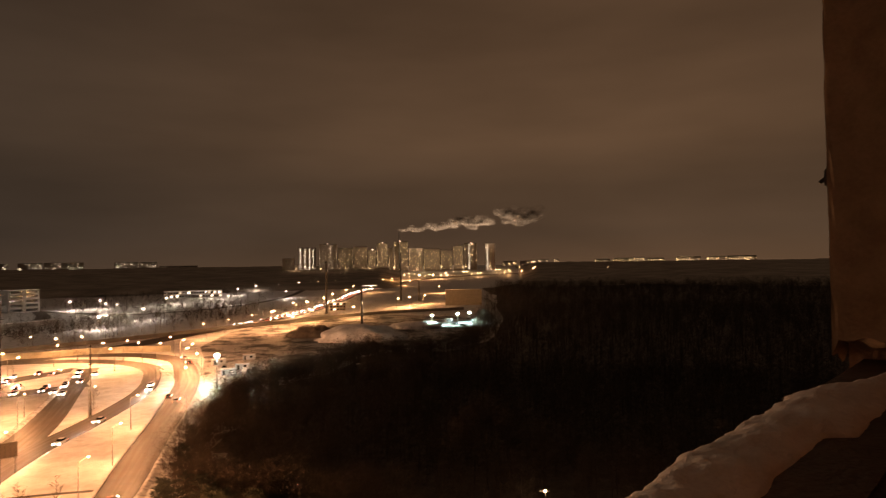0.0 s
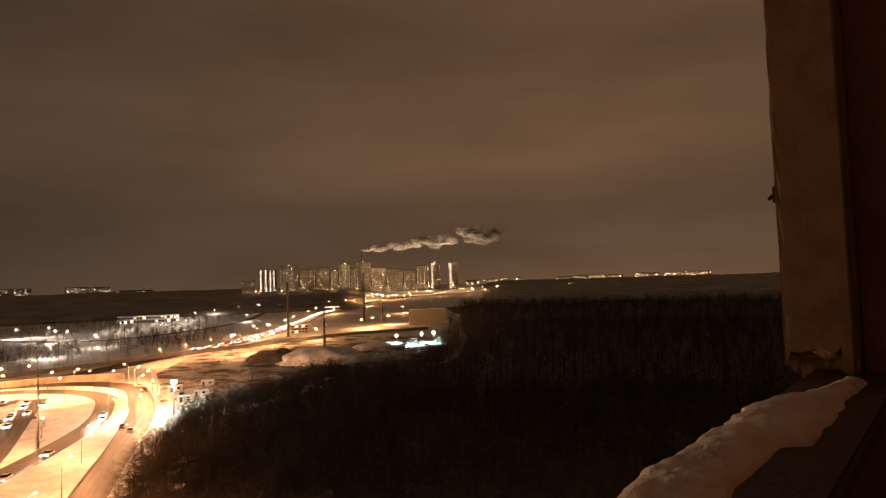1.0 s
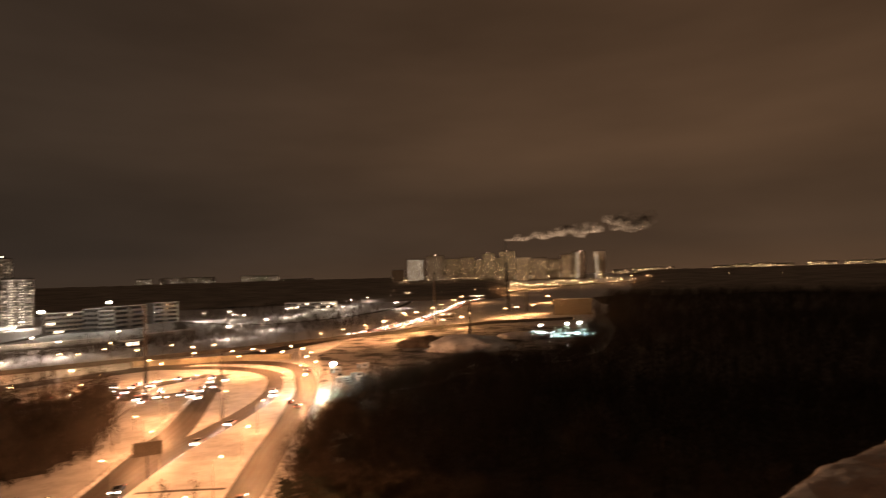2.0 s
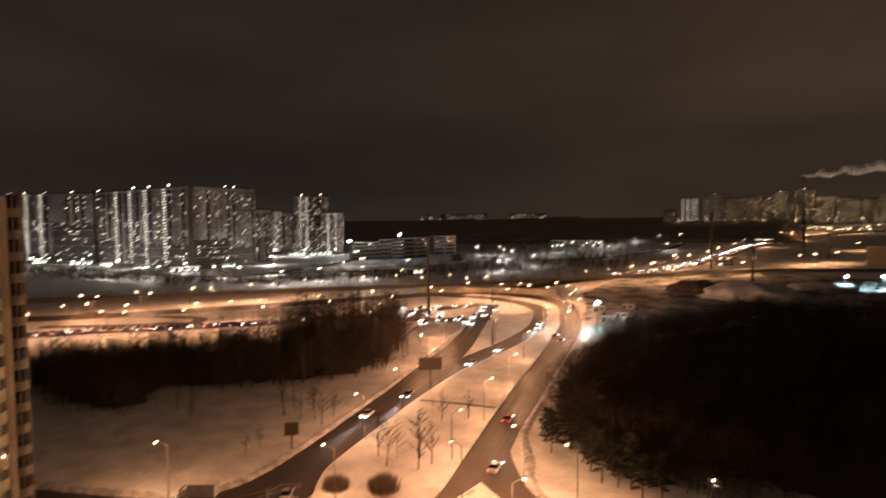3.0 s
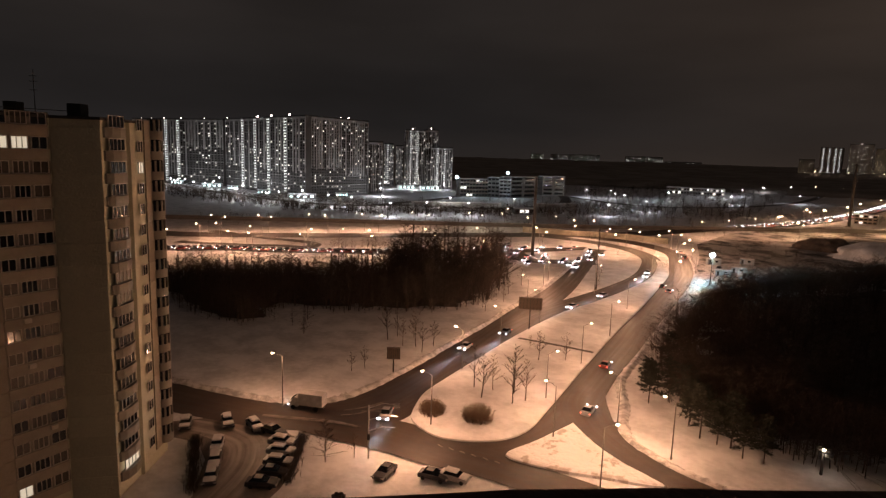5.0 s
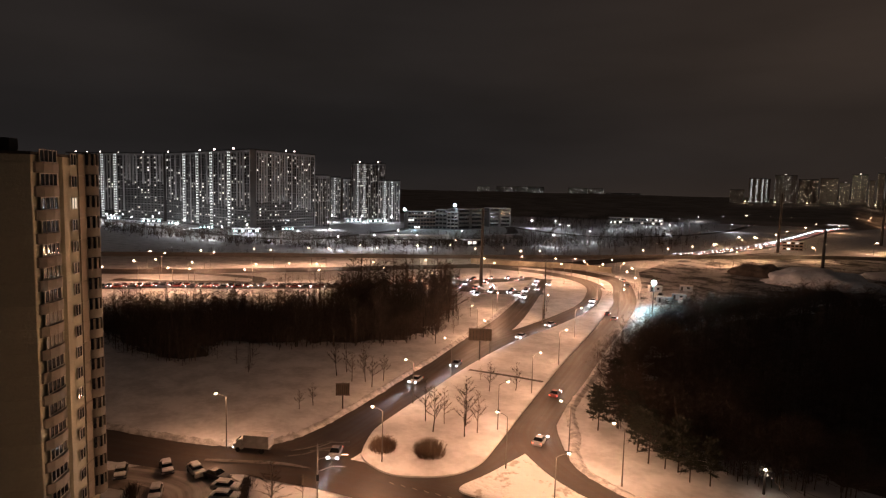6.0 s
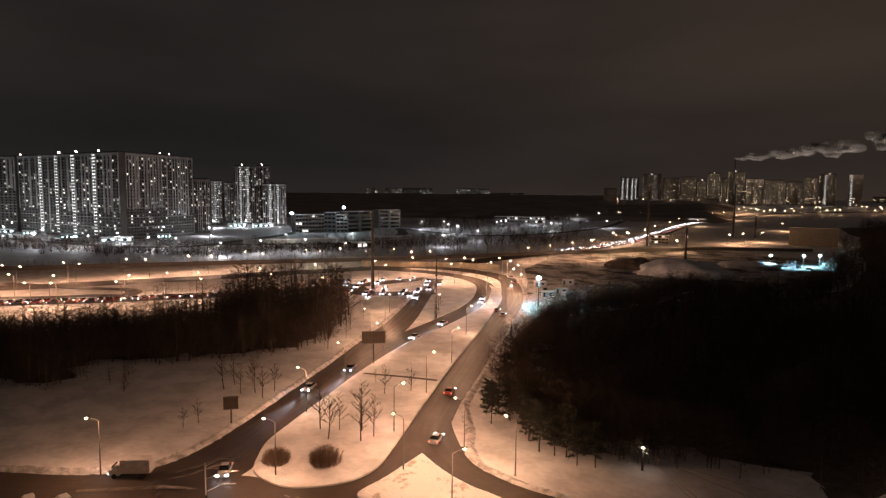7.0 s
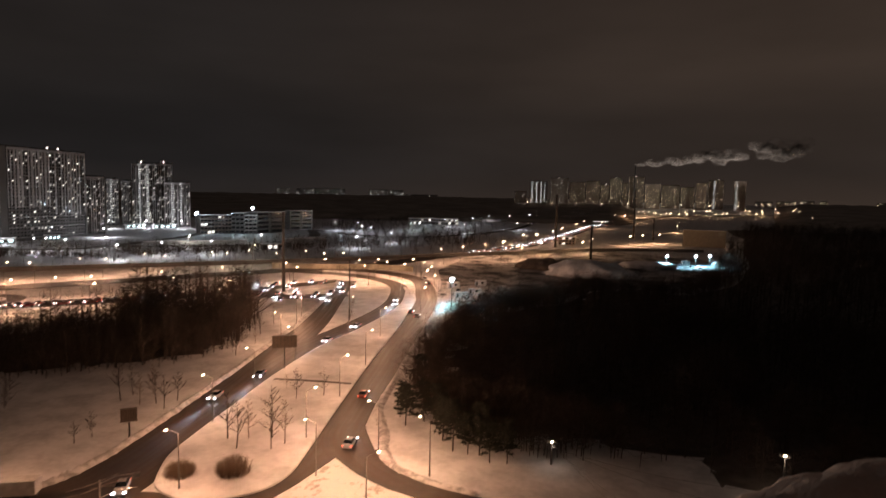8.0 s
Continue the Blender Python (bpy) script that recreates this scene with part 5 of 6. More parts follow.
# ---- neighbouring apartment house ----
def neighbour():
    """In its own axes: x along the street side, y away from it."""
    house = thing("apartment_house", "tall beige panel apartment house with balconies and a few lit windows", "building", pose(0, 0, 0, 0, 0, 45))
    top, fh = 48.9, 2.8
    prismed = [(-58, 54.5), (-46.5, 73.2), (-41.1, 74.3), (-41.1, 80.2), (-40.7, 80.4), (-40.7, 87.6), (-70, 97), (-90, 70)]
    part("wall", prism(bmesh.new(), prismed, 0, top), PANEL, house)
    part("roof", prism(bmesh.new(), [(-58.2, 54.2), (-46.4, 72.9), (-40.9, 74.0), (-40.5, 87.8), (-70, 97.2), (-90.2, 70)], top, top + 0.35), ROOFING, house)
    for a, b, z in (((-50.4, 71.2), (-49.0, 72.8), 1.7), ((-46.4, 76.6), (-44.7, 78.4), 2.0)):
        bm = box(bmesh.new(), a[0], b[0], a[1], b[1], top + 0.35, top + z, 0.05)
        part("vent_house", bm, ROOFING, house)
    part("antenna", rod(bmesh.new(), (-48.2, 73.5, top), (-48.2, 73.5, top + 5.6), 0.06, 0.03, 6), DARK_STEEL, house)
    for z in (3.2, 4.2, 4.8):
        part("antenna_bar", rod(bmesh.new(), (-48.7, 73.5, top + z), (-47.7, 73.5, top + z), 0.03, 0.03, 5), DARK_STEEL, house)
    part("roof_rail", rod(bmesh.new(), (-50.5, 68, top + 0.9), (-43.5, 74.6, top + 0.9), 0.04, 0.04, 5), DARK_STEEL, house)

    shared = {}

    def window(wall_at, along, w, h, z, panes, lit=None, soft=False):
        key = (round(w, 2), round(h, 2), panes)
        if key not in shared:
            fr, gl = bmesh.new(), bmesh.new()
            cuts = [-w / 2 + w * k / panes + s for k in range(panes + 1) for s in (-0.045, 0.045)]
            levels = (0, 0.08, h - 0.08, h)
            grid = [[fr.verts.new((xx, -0.10, zz)) for zz in levels] for xx in cuts]
            for i in range(len(cuts) - 1):
                for j in range(3):
                    if i % 2 == 0 or j != 1:
                        fr.faces.new((grid[i][j], grid[i + 1][j], grid[i + 1][j + 1], grid[i][j + 1]))
            pushed = bmesh.ops.extrude_face_region(fr, geom=fr.faces[:])["geom"]
            for v in pushed:
                if isinstance(v, bmesh.types.BMVert):
                    v.co.y = 0.02
            bmesh.ops.recalc_face_normals(fr, faces=fr.faces)
            box(gl, -w / 2 + 0.02, w / 2 - 0.02, -0.03, -0.01, 0.03, h - 0.03)
            a, b, c = mesh_of(fr, "window"), mesh_of(gl, "pane"), None
            c = b.copy()
            a.materials.append(FRAME)
            b.materials.append(GLASS)
            c.materials.append(LIT_ROOM)
            e = b.copy()
            e.materials.clear()
            e.materials.append(CURTAIN)
            shared[key] = (a, b, c, e)
        a, b, c, e = shared[key]
        win = part("window", a, None, house)
        win.matrix_basis = pose(wall_at[0], wall_at[1], z, 0, 0, along)
        part("pane", c if lit else e if soft else b, None, win, "lit pane" if lit else "")

    def pieces(name, mesh, m, material):
        if not mesh.materials:
            mesh.materials.append(material)
        ob = new(name, mesh)
        ob.parent = house
        ob.matrix_basis = m

    # receding loggia side
    d1 = Vector((-46.5 + 58, 73.2 - 54.5, 0)).normalized()
    a1 = math.degrees(math.atan2(d1.y, d1.x))
    e1 = Vector((-46.5, 73.2, 0))
    LOGGIA_BAND = mat("loggia_parapet", (0.38, 0.34, 0.275), 0.8, 0.3, 0.6, 0.15, objvar=0.12)
    band = mesh_of(box(bmesh.new(), -3.05, 3.05, -0.45, 0, 0, 1.32, 0.05), "balcony_panel")
    post = mesh_of(box(bmesh.new(), -0.14, 0.14, -0.16, 0, 0, 1.5, 0.02), "window_post")
    cooler = mesh_of(box(bmesh.new(), -0.4, 0.4, -0.8, -0.45, 0, 0.55, 0.03), "air_conditioner")
    bay = mesh_of(prism(bmesh.new(), [(2.45, 0.0), (-2.45, 0.0), (-2.4, -0.25), (-1.6, -0.75), (0, -0.95), (1.6, -0.75), (2.4, -0.25)][::-1], 0, 1.25), "balcony_panel")
    n1 = Vector((d1.y, -d1.x, 0))
    pick = random.Random(21)
    for f in range(17):
        z = 2.2 + f * fh
        c = e1 - d1 * 3.4
        pieces("balcony_panel", band, pose(c.x, c.y, z - 0.28, 0, 0, a1), LOGGIA_BAND)
        for s, w, n in ((1.3, 1.7, 2), (3.4, 1.7, 3), (5.4, 1.5, 2)):
            c = e1 - d1 * s
            window((c.x + n1.x * 0.14, c.y + n1.y * 0.14), a1, w, 1.45, z + 1.05, n, lit=(f, s) in ((15, 3.4), (15, 5.4), (0, 5.4)), soft=pick.random() < 0.45)
        for s in (0.3, 2.35, 4.45, 6.3):
            c = e1 - d1 * s
            pieces("window_post", post, pose(c.x, c.y, z + 1.04, 0, 0, a1), PARAPET)
        if pick.random() < 0.35:
            c = e1 - d1 * pick.uniform(1.2, 4.5)
            pieces("air_conditioner", cooler, pose(c.x, c.y, z + 0.35, 0, 0, a1), FRAME)
    # pier beyond the windows
    c = e1 - d1 * 9.6
    wing = mesh_of(box(bmesh.new(), -3.0, 3.0, -0.7, 0.3, 0, fh - 0.04, 0.012), "wall_panel")
    for f in range(17):
        pieces("wall_panel", wing, pose(c.x, c.y, 0.4 + f * fh, 0, 0, a1), PANEL_ROSE)
    # blank pier: one panel a floor, joints recessed
    d2 = Vector((-41.1 + 46.5, 74.3 - 73.2, 0))
    a2 = math.degrees(math.atan2(d2.y, d2.x))
    pan = mesh_of(box(bmesh.new(), -d2.length / 2 + 0.03, d2.length / 2 - 0.03, -0.10, 0.0, 0, fh - 0.035, 0.012), "wall_panel")
    for f in range(18):
        z = 0.4 + f * fh
        if z + fh <= top + 0.3:
            pieces("wall_panel", pan, pose(-43.8, 73.75, z, 0, 0, a2), PANEL)
    # corner balconies
    for f in range(17):
        z = 2.2 + f * fh
        pieces("balcony_panel", bay, pose(-41.1, 77.2, z - 0.15, 0, 0, 90), PARAPET)
        window((-40.75, 77.2), 90, 3.6, 1.5, z + 1.1, 4, lit=f in (0,), soft=pick.random() < 0.15)
        window((-40.55, 82.6), 90, 1.3, 1.5, z + 0.95, 2, lit=f in (14,))
        bm_key = "pier_panel"
        if bm_key not in shared:
            shared[bm_key] = mesh_of(box(bmesh.new(), -1.0, 1.0, -0.18, 0, 0, fh - 0.05, 0.02), "wall_panel")
            shared["bay_round"] = mesh_of(prism(bmesh.new(), [(1.4 * math.cos(radians(k)), 1.4 * math.sin(radians(k))) for k in range(-90, 91, 15)], 0, 1.2), "balcony_panel")
            shared["bay_glass"] = mesh_of(prism(bmesh.new(), [(1.25 * math.cos(radians(k)), 1.25 * math.sin(radians(k))) for k in range(-90, 91, 15)], 0, 1.6), "bay_glazing")
        pieces("wall_panel", shared[bm_key], pose(-40.7, 84.9, z - 0.3, 0, 0, 90), PANEL_ROSE)
        pieces("balcony_panel", shared["bay_round"], pose(-40.9, 86.9, z - 0.1), PARAPET)
        pieces("bay_glazing", shared["bay_glass"], pose(-40.9, 86.9, z + 1.1), CURTAIN if f % 3 == 1 else GLASS)
        for k in (-80, -50, -20, 10, 40, 70):
            pieces("window_post", post, pose(-40.9 + 1.27 * math.cos(radians(k)), 86.9 + 1.27 * math.sin(radians(k)), z + 1.1, 0, 0, k + 90), PARAPET)
    return house


neighbour()


# ---- vehicles ----
def loft(bm, profile, half, taper_from, taper):
    """Extrude a side outline of (y, z) across the car; above taper_from the sides lean in."""
    rows = []
    for s in (-1, 1):
        rows.append([bm.verts.new((s * (half - (taper * max(0, z - taper_from))), y, z)) for y, z in profile])
    n = len(profile)
    for i in range(n):
        j = (i + 1) % n
        bm.faces.new((rows[0][i], rows[0][j], rows[1][j], rows[1][i]))
    bm.faces.new(rows[0][::-1])
    bm.faces.new(rows[1])
    bmesh.ops.recalc_face_normals(bm, faces=bm.faces)
    bmesh.ops.bevel(bm, geom=list(bm.edges), offset=0.05, segments=2, affect="EDGES")
    return bm


def car(m, body_paint, label, on, snowy=False, group="cars"):
    """The car's own -y is its front."""
    t = thing("car", label, "car", m, group)
    prof = [(-2.15, 0.28), (2.15, 0.28), (2.2, 0.6), (2.1, 0.98), (1.2, 1.02), (-0.9, 1.0), (-2.05, 0.8), (-2.2, 0.55)]
    part("body", loft(bmesh.new(), prof, 0.88, 0.9, 0.2), body_paint, t)
    part("cabin", loft(bmesh.new(), [(-1.0, 0.98), (1.7, 0.98), (1.2, 1.43), (0.9, 1.48), (-0.1, 1.48), (-0.4, 1.42)], 0.84, 0.98, 0.42), GLASS, t)
    part("roof_panel", box(bmesh.new(), -0.6, 0.6, -0.15, 1.0, 1.46, 1.51, 0.02), body_paint, t)
    for x in (-0.8, 0.8):
        for y in (-1.35, 1.35):
            part("wheel", rod(bmesh.new(), (x - 0.1, y, 0.32), (x + 0.1, y, 0.32), 0.32, 0.32, 14), TYRE, t)
        part("headlight", box(bmesh.new(), x - 0.26, x + 0.2 if x > 0 else x + 0.26, -2.24, -2.1, 0.55, 0.75, 0.03), HEAD if on else LENS, t)
        part("taillight", box(bmesh.new(), x - 0.16, x + 0.12, 2.08, 2.22, 0.66, 0.86, 0.03), TAIL if on else LENS, t)
    if snowy:
        bm = bmesh.new()
        box(bm, -0.66, 0.66, -0.55, 1.45, 1.40, 1.64, 0.09)
        box(bm, -0.82, 0.82, -2.08, -0.85, 0.84, 1.08, 0.07)
        box(bm, -0.80, 0.80, 1.35, 2.1, 0.95, 1.14, 0.06)
        part("snow_cover", bm, SNOW, t, "settled snow")
    return t


def truck(m):
    t = thing("truck", "white box truck driving with its lights on", "truck", m)
    part("cargo_box", box(bmesh.new(), -1.1, 1.1, -1.2, 3.4, 0.9, 3.1, 0.04), PAINTS[0], t)
    part("cab", loft(bmesh.new(), [(-3.1, 0.5), (-1.35, 0.5), (-1.35, 2.2), (-2.1, 2.25), (-2.6, 1.5), (-3.1, 1.3)], 1.0, 1.4, 0.12), PAINTS[0], t)
    part("windscreen", box(bmesh.new(), -0.85, 0.85, -2.62, -2.3, 1.5, 2.05, 0.04), GLASS, t)
    part("chassis", box(bmesh.new(), -0.5, 0.5, -2.8, 3.3, 0.5, 0.9), DARK_STEEL, t)
    for x in (-0.9, 0.9):
        for y in (-2.2, 2.1):
            part("wheel", rod(bmesh.new(), (x - 0.14, y, 0.42), (x + 0.14, y, 0.42), 0.42, 0.42, 14), TYRE, t)
        part("headlight", box(bmesh.new(), x - 0.2, x + 0.1, -3.16, -3.05, 0.7, 0.95, 0.03), HEAD, t)
    return t


def beam(parent, watts):
    d = bpy.data.lights.new("headlight_beam", "SPOT")
    d.energy, d.color, d.spot_size, d.spot_blend, d.shadow_soft_size = watts, (0.72, 0.86, 1.0), radians(18), 0.9, 0.12
    ob = new("headlight_beam", d)
    ob.parent = parent
    ob.matrix_basis = look((0, -2.4, 0.8), (0, -24, -0.2))


Z = 0.25
bases = {}


def drive(p, m):
    """A driving car in one of the paints."""
    if p not in bases:
        bases[p] = car(m, PAINTS[p], "car driving along the wet road with its lights on", True, group="driving cars")
        return bases[p]
    return copy_thing(bases[p], m)


# x, y, heading of the front measured from the car's -y, paint
DRIVE = [(-77.5, 65.5, 38, 2, 1), (-94.6, 104.6, 18, 0, 1), (-96.3, 122, 20, 1, 1), (-100.7, 160, 8, 0, 1), (-102.9, 182, 4, 2, 1), (-113.5, 236, 15, 0, 1), (-110, 228, 12, 2, 1),
         (-65.5, 119.4, 197, 3, 0), (-54.5, 94.4, 195, 2, 0), (-96.9, 214.3, 196, 1, 0), (-91.3, 207.6, 196, 2, 0), (-129.6, 304, 230, 0, 0), (-121, 289, 215, 1, 0)]
JAM = [(-192.4, 234.9), (-192.9, 243.2), (-178.6, 231.8), (-187.2, 250), (-181.8, 257.8), (-176, 264.7), (-171.2, 270.5), (-150.4, 228.3), (-143.8, 225), (-149.6, 240.9), (-154.9, 257.5), (-157.6, 212.9), (-172.9, 218.2),
       (-175.4, 222), (-157.1, 222.7), (-161, 229), (-139, 222), (-146, 245), (-168, 226), (-186, 233), (-199, 226), (-204, 219), (-196, 240), (-184, 243), (-173, 240), (-165, 236), (-163, 218), (-153, 234), (-147, 236), (-178, 248), (-169, 262), (-160, 268), (-150, 262)]
for i, (x, y) in enumerate(JAM):
    drive(i * 3 % 4, pose(x, y, Z + 0.05, 0, 0, 20 if i % 3 else 205))
lit_cars = []
for x, y, a, p, lit in DRIVE:
    c = drive(p, pose(x, y, Z, 0, 0, a))
    if lit:
        lit_cars.append(c)
qline = spline([(-279.3, 104.9), (-266.2, 125.4), (-246.9, 143.2), (-230.3, 162.9), (-216.8, 178.8), (-199.8, 206.7)], 8)
for i, p in enumerate(qline):
    if i + 1 < len(qline):
        q = qline[i + 1]
        a = math.degrees(math.atan2(q[1] - p[1], q[0] - p[0])) + 90
        nx, ny = -(q[1] - p[1]), q[0] - p[0]
        s = 1.8 / math.hypot(nx, ny)
        drive(i % 4, pose(p[0] + nx * s, p[1] + ny * s, Z + 0.05, 0, 0, a))
        if i % 2 == 0:
            drive((i + 1) % 4, pose(p[0] - nx * s, p[1] - ny * s, Z + 0.05, 0, 0, a + 180))
# far traffic on the highway
hw = spline([(-190, 345), (-170, 430), (-147.2, 520), (-134.7, 640), (-136, 800), (-140, 1000), (-122, 1230)], 16)
far_cars = []
for i, p in enumerate(hw[:-1]):
    q = hw[i + 1]
    a = math.degrees(math.atan2(q[1] - p[1], q[0] - p[0])) + 90
    for k, off in enumerate((-6, -2.5, 3, 6.5)):
        if (i * 2 + k) % 3 != 1 and 24 < i < 84 or i > 60:
            spot = pose(p[0] + off, p[1] + k * 3, Z + 0.1 + land(p[0], p[1]), 0, 0, a + 180 if k < 2 else a)
            if i < 40:
                drive((i + k) % 4, spot)
            else:
                far_cars.append(spot)


def far_traffic(spots):
    """The cars too far off to tell apart, in one mesh: body, cabin, lamps."""
    bm = bmesh.new()
    for m in spots:
        for mi, dims in ((0, (-0.88, 0.88, -2.2, 2.2, 0.3, 1.0)), (1, (-0.75, 0.75, -0.7, 1.5, 1.0, 1.48)), (2, (-0.85, -0.4, -2.26, -2.2, 0.52, 0.8)), (2, (0.4, 0.85, -2.26, -2.2, 0.52, 0.8)),
                         (3, (-0.85, -0.5, 2.2, 2.26, 0.62, 0.88)), (3, (0.5, 0.85, 2.2, 2.26, 0.62, 0.88))):
            box(bm, *dims)
            bm.verts.ensure_lookup_table()
            bm.faces.ensure_lookup_table()
            bmesh.ops.transform(bm, matrix=m, verts=bm.verts[-8:])
            for f in bm.faces[-6:]:
                f.material_index = mi
    ob = solid("far_traffic", bm, PAINTS[2], "far dense traffic with its lights on along the highway", "traffic", "stuff")
    for extra in (GLASS, HEAD, TAIL):
        ob.data.materials.append(extra)


far_traffic(far_cars)
for k, c in enumerate(lit_cars):
    beam(c, 26000 if k else 5000)
truck(pose(-89.6, 57.2, Z, 0, 0, -58))
parked = [car(pose(-93.1, 43.9, 0.06, 0, 0, 70), PAINTS[1], "dark parked car under patches of settled snow", False, True, "parked cars"),
          car(pose(-88.8, 46.6, 0.06, 0, 0, 80), PAINTS[2], "silver parked car covered with settled snow", False, True, "parked cars"),
          car(pose(-62.8, 53.1, 0.02, 0, 0, 20), PAINTS[1], "dark parked car under patches of settled snow", False, False, "parked cars")]
for i, (x, y, a) in enumerate(((-96.8, 38.4, 62), (-85.0, 47.9, 105), (-80.6, 47.0, 122), (-78.0, 45.3, 126), (-75.4, 43.3, 128), (-73.4, 41.2, 130), (-71.8, 38.6, 134), (-86.4, 39.0, 58), (-82.0, 36.6, 60), (-78.0, 34.2, 58), (-57.3, 57.6, 115), (-55.0, 59.6, 110))):
    copy_thing(parked[(i * 2 + i // 3) % 3], pose(x, y, 0.06, 0, 0, a))
# cars left along the estate road and under the garage walls
estate_cars = spline([(-800, 318), (-685, 304), (-577, 302), (-522, 303)], 8)
for i, p in enumerate(estate_cars):
    copy_thing(parked[i % 3], pose(p[0], p[1], 0.1, 0, 0, 85 + 7 * (i % 3)))
for i in range(12):
    copy_thing(parked[(i + 1) % 3], pose(-398 + 5.2 * i, 367 + 6.9 * i, 0.1, 0, 0, 145 + 5 * (i % 2)))
for i, (x, y, a) in enumerate(((-96, 262, 30), (-90, 258, 50), (-99, 274, 10), (-86, 270, 80), (-92, 280, 20), (8, 455, 30), (14, 448, 60), (0, 462, 10))):
    copy_thing(parked[i % 3], pose(x, y, 0.05, 0, 0, a))
patch("ground_yard", [(-101, 36), (-98, 42), (-93, 47), (-86, 50), (-79, 49.5), (-73, 44.5), (-69.5, 40), (-67, 35), (-70, 28), (-76.5, 31), (-84, 36), (-90, 37.5), (-95, 35)], 0.04, PACKED, "trampled dirty snow of a car park, darkened for the house's shade", "yard")


def hedge(x0, y0, x1, y1):
    pick, segs = random.Random(8), []
    for i in range(700):
        u = pick.random()
        p = Vector(((x1 - x0) * u + pick.gauss(0, 0.45), (y1 - y0) * u + pick.gauss(0, 0.45), 0))
        q = p + Vector((pick.gauss(0, 0.25), pick.gauss(0, 0.25), pick.uniform(0.7, 1.4)))
        segs.append((p, q, 0.03, 0.015))
        for k in range(3):
            m0 = p.lerp(q, pick.uniform(0.3, 0.95))
            segs.append((m0, m0 + Vector((pick.uniform(-1, 1), pick.uniform(-1, 1), pick.uniform(0, 0.6))) * 0.4, 0.02, 0.008))
    t = thing("hedge", "clipped dark leafless hedge along the car park", "hedge", pose(x0, y0, 0))
    part("branchwork", spike_mesh("branchwork", segs, BARK), None, t)


hedge(-91.0, 37.6, -76.4, 30.8)
hedge(-80.5, 50.6, -70.2, 41.6)
solid("road_yard", strip_mesh(spline([(-98, 38.5, 4), (-92, 41.5, 5), (-86, 43, 6), (-81, 41, 6.5), (-77, 37.5, 6), (-73, 32, 6)], 8), 0.08), LANE, "rutted snow lane through the car park", "lane", "structure")


# ---- the loggia that the camera looks out of; y points out, x along the house ----
def loggia():
    base = pose(0, 0, 46, 0, 0, 46)

    def wall(name, bm, material, label, category):
        return solid(name, bm, material, label, category, "structure", m=base)

    rnd2 = random.Random(4)
    # parapet and its ledge
    wall("wall_parapet", box(bmesh.new(), -2.6, 3.8, 0.27, 0.52, -1.4, -0.402), PLASTER_DARK, "dark plastered parapet below the opening", "parapet")
    bm = box(bmesh.new(), -2.6, 3.8, 0.22, 0.555, -0.40, -0.335, 0.012)
    bmesh.ops.subdivide_edges(bm, edges=[e for e in bm.edges if abs(e.verts[0].co.x - e.verts[1].co.x) > 1], cuts=85)
    for v in bm.verts:
        x = v.co.x
        v.co.z += 0.013 + 0.058 * min(max(x, -0.8), 0.2) - 0.024 * smooth(0.45, 0.75, x) + 0.003 * noise.noise(Vector((x * 9, v.co.y * 9, 0)))
    wall("window_sill", bm, SILL_WOOD, "wet dark sill board with snow on it", "sill")
    # jamb with a worn foot
    bm = box(bmesh.new(), 3.12, 3.8, 0.36, 0.637, -0.305, 1.78)
    bmesh.ops.subdivide_edges(bm, edges=list(bm.edges), cuts=22, use_grid_fill=True)
    for v in bm.verts:
        if v.co.x < 3.15 or v.co.z < -0.25:
            n = (noise.noise(v.co * 22) * 0.004 + noise.noise(v.co * 60) * 0.003) * 1.6 * (1 if v.co.y > 0.62 or v.co.y < 0.37 else 0.1)
            v.co.x += n
            v.co.y += noise.noise(v.co * 26 + Vector((5, 0, 0))) * (0.006 if v.co.y > 0.62 else 0)
        if v.co.z < -0.30:
            v.co.z += 0.05 + 0.05 * noise.noise(v.co * 11) - 0.08 * smooth(0.61, 0.637, v.co.y) + 0.16 * smooth(0.44, 0.385, v.co.y) * smooth(0.362, 0.375, v.co.y)
    wall("wall_jamb", bm, PLASTER, "worn plastered jamb of the opening with a chipped foot", "jamb")
    bead = box(bmesh.new(), 3.08, 3.119, 0.363, 0.412, -0.325, 1.77, 0.008)
    wall("trim_jamb", bead, PLASTER, "narrow plaster bead along the inner edge of the jamb", "trim")
    wall("wall_jamb_foot", box(bmesh.new(), 3.26, 3.8, 0.37, 0.60, -1.4, -0.15), PLASTER_DARK, "broken dark foot of the jamb", "jamb foot")
    wall("wall_inner", box(bmesh.new(), 3.30, 3.8, -1.6, 0.355, -1.4, 1.78), PLASTER_DARK, "dark inner side wall of the loggia", "wall")
    wall("wall_side", box(bmesh.new(), -2.8, -2.6, -1.6, 0.5, -1.4, 1.78), PLASTER_DARK, "dark side wall of the loggia", "wall")
    wall("wall_back", box(bmesh.new(), -2.8, 3.8, -1.75, -1.6, -1.4, 1.78), PLASTER_DARK, "dark back wall of the loggia", "wall")
    wall("ceiling", box(bmesh.new(), -2.8, 3.8, -1.75, 0.5, 1.79, 1.98), PLASTER_DARK, "dark loggia ceiling", "ceiling")
    wall("floor", box(bmesh.new(), -2.8, 3.8, -1.75, 0.5, -1.6, -1.402), PLASTER_DARK, "dark loggia floor", "floor")
    # the house below the loggia
    wall("wall_house", box(bmesh.new(), -9, 12, -12, 0.30, -46, -1.62), CONCRETE, "plain wall of the camera's own house", "wall")
    # snow on the ledge
    bm = bmesh.new()
    nx, ny = 340, 30
    rows = []
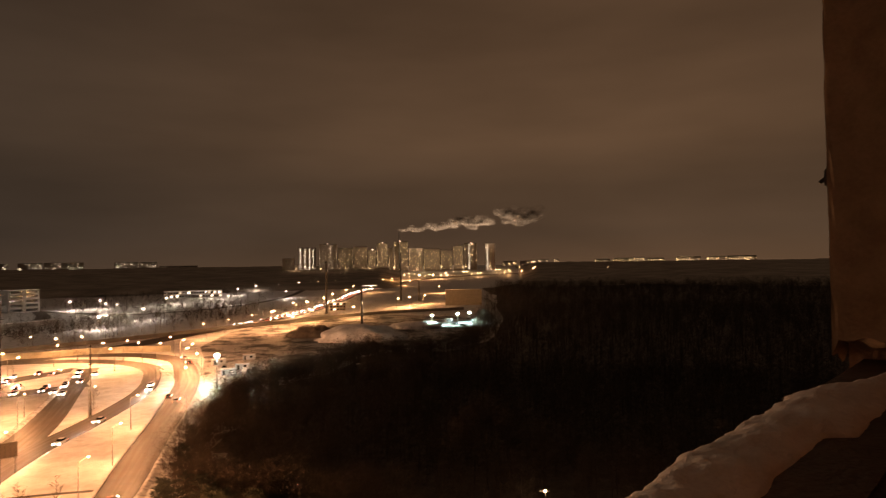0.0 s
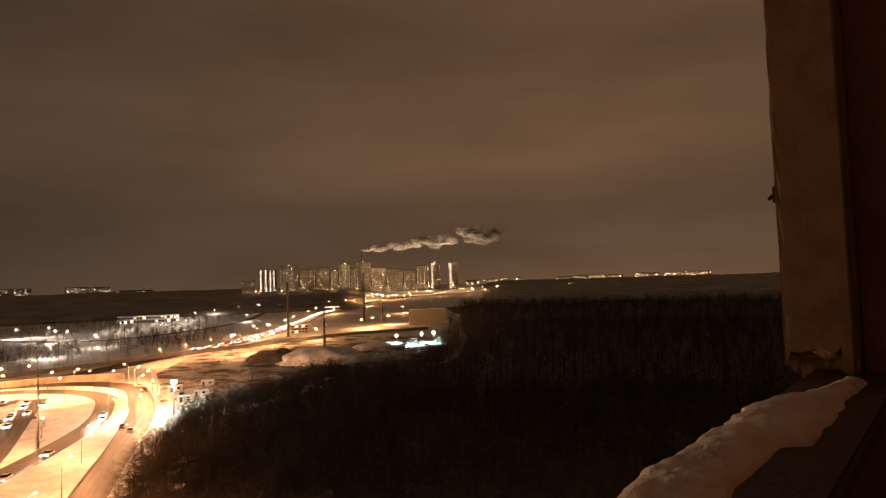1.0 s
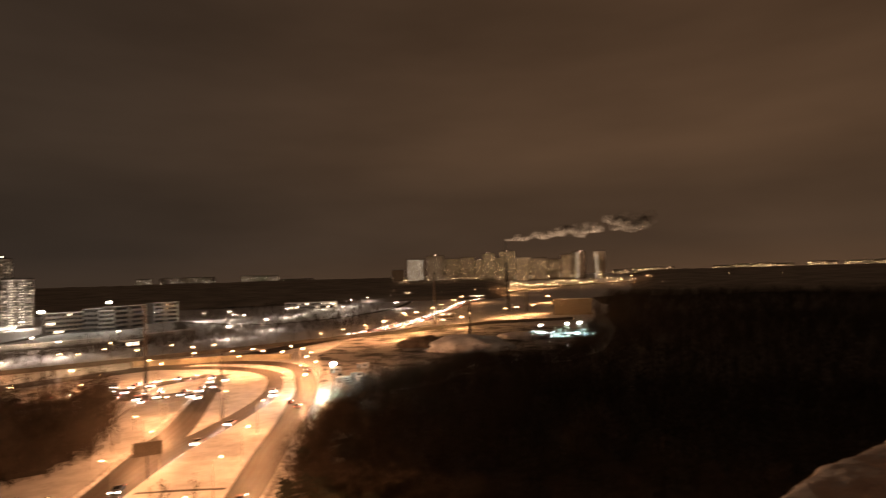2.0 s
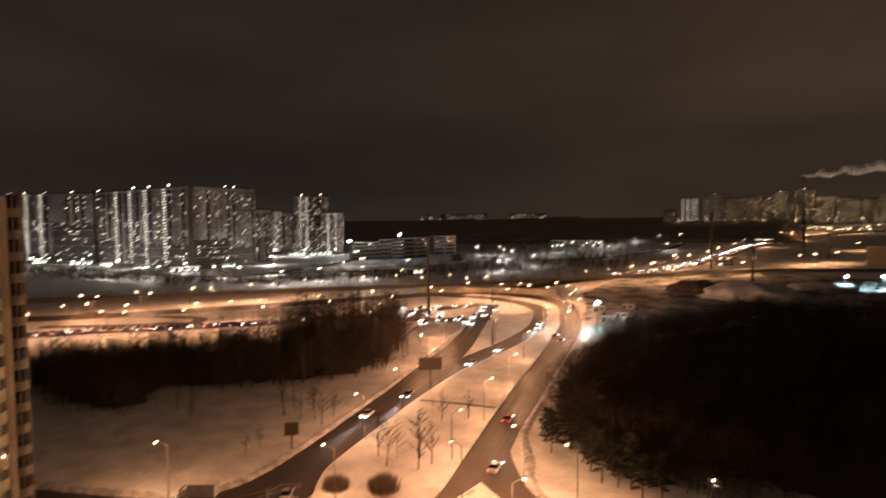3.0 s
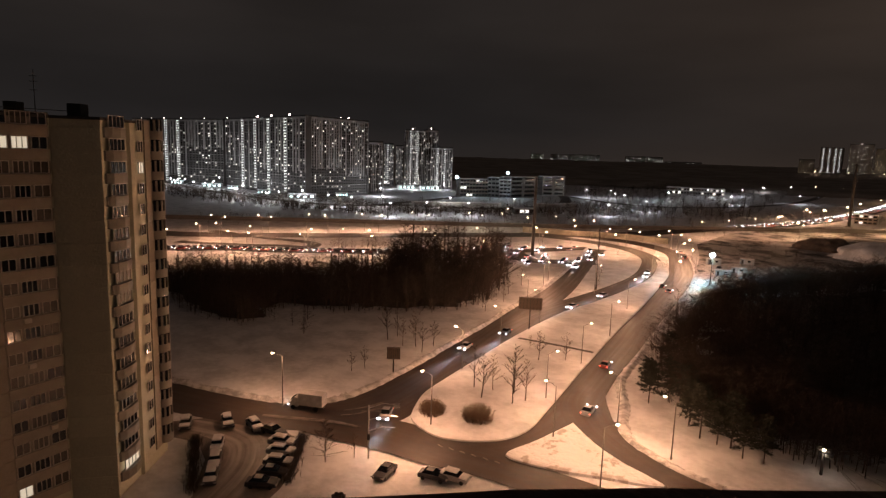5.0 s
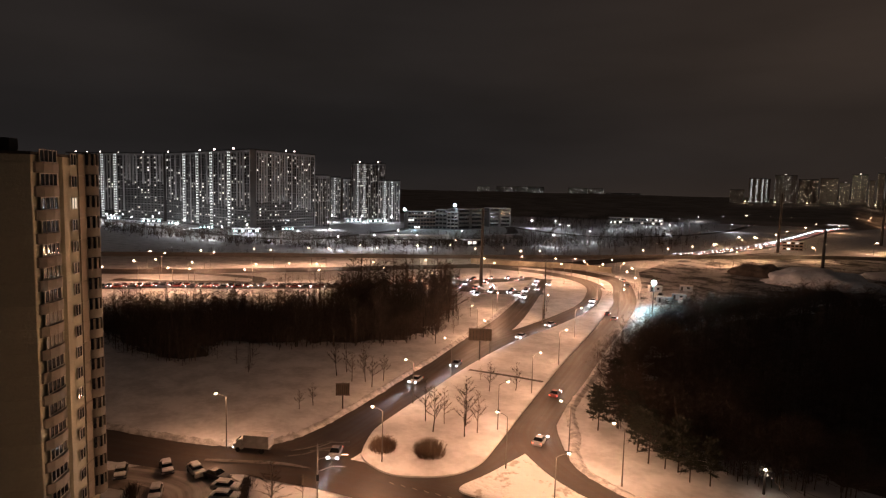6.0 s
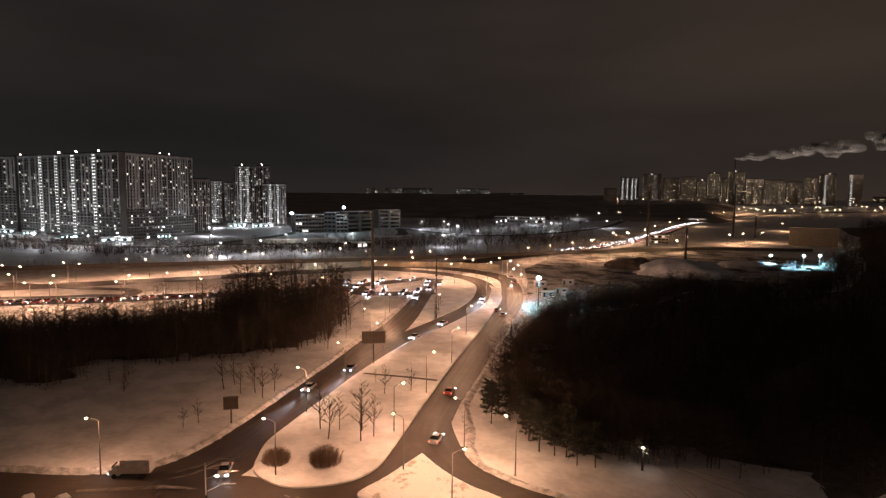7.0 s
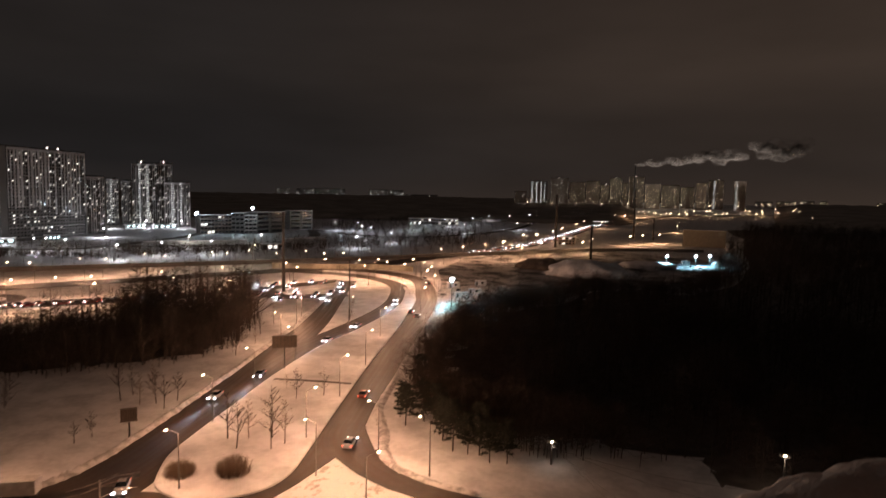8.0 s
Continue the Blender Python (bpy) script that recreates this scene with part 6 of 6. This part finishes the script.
    for i in range(nx + 1):
        x = 0.42 + 2.5 * i / nx
        deep = smooth(0.40, 1.1, x)
        row = []
        for j in range(ny + 1):
            s = j / ny
            edge = 0.03 * noise.noise(Vector((x * 4, 0, 3))) + 0.012 * noise.noise(Vector((x * 15, 0, 8)))
            inner = 0.385 - 0.065 * smooth(1.76, 1.84, x) + 0.015 * noise.noise(Vector((x * 2.2, 0, 1))) + 0.012 * noise.noise(Vector((x * 9, 1, 1)))
            y = inner + (0.575 - 0.16 * smooth(2.25, 2.75, x) + edge - inner) * s
            hgt = (0.016 + 0.018 * deep) * math.sin(math.pi * min(1, max(0, s))) ** 0.55
            hgt *= 1 + 0.5 * noise.noise(Vector((x * 7, y * 7, 2)))
            hgt += 0.006 * noise.noise(Vector((x * 22, y * 26, 5))) + 0.003 * noise.noise(Vector((x * 60, y * 60, 9)))
            row.append(bm.verts.new((x, y, -0.336 + hgt - (0.03 if j == ny else 0))))
        rows.append(row)
    for a, b in zip(rows, rows[1:]):
        for k in range(ny):
            bm.faces.new((a[k], b[k], b[k + 1], a[k + 1]))
    for f in bm.faces:
        f.smooth = True
    solid("ledge_snow", bm, mat("old_snow", (0.80, 0.78, 0.76), 0.8, 0.2, 9.0, 0.4), "uneven old snow lying on the sill", "snow", m=base)
    mound_bm = bmesh.new()
    bmesh.ops.create_icosphere(mound_bm, subdivisions=3, radius=1)
    for v in mound_bm.verts:
        k = 1 + 0.5 * noise.noise(v.co * 2.2)
        v.co = Vector((v.co.x * 0.006 * k, v.co.y * 0.005 * k, max(-0.2, v.co.z) * 0.0055 * k))
    solid("debris", mound_bm, SILL_WOOD, "small dark lump of dirt lying on the sill", "debris", m=base @ pose(-0.08, 0.54, -0.326))
    # a bracket outside the jamb
    br = thing("wall_bracket", "small dark metal bracket on the outside of the jamb", "bracket", base @ pose(3.165, 0.640, 0.47))
    part("plate", box(bmesh.new(), -0.03, 0.03, -0.004, 0.012, -0.03, 0.045, 0.003), DARK_STEEL, br)
    part("hook", rod(bmesh.new(), (0, 0.0, 0.015), (-0.010, 0.034, -0.012), 0.011, 0.008, 6), DARK_STEEL, br)


loggia()
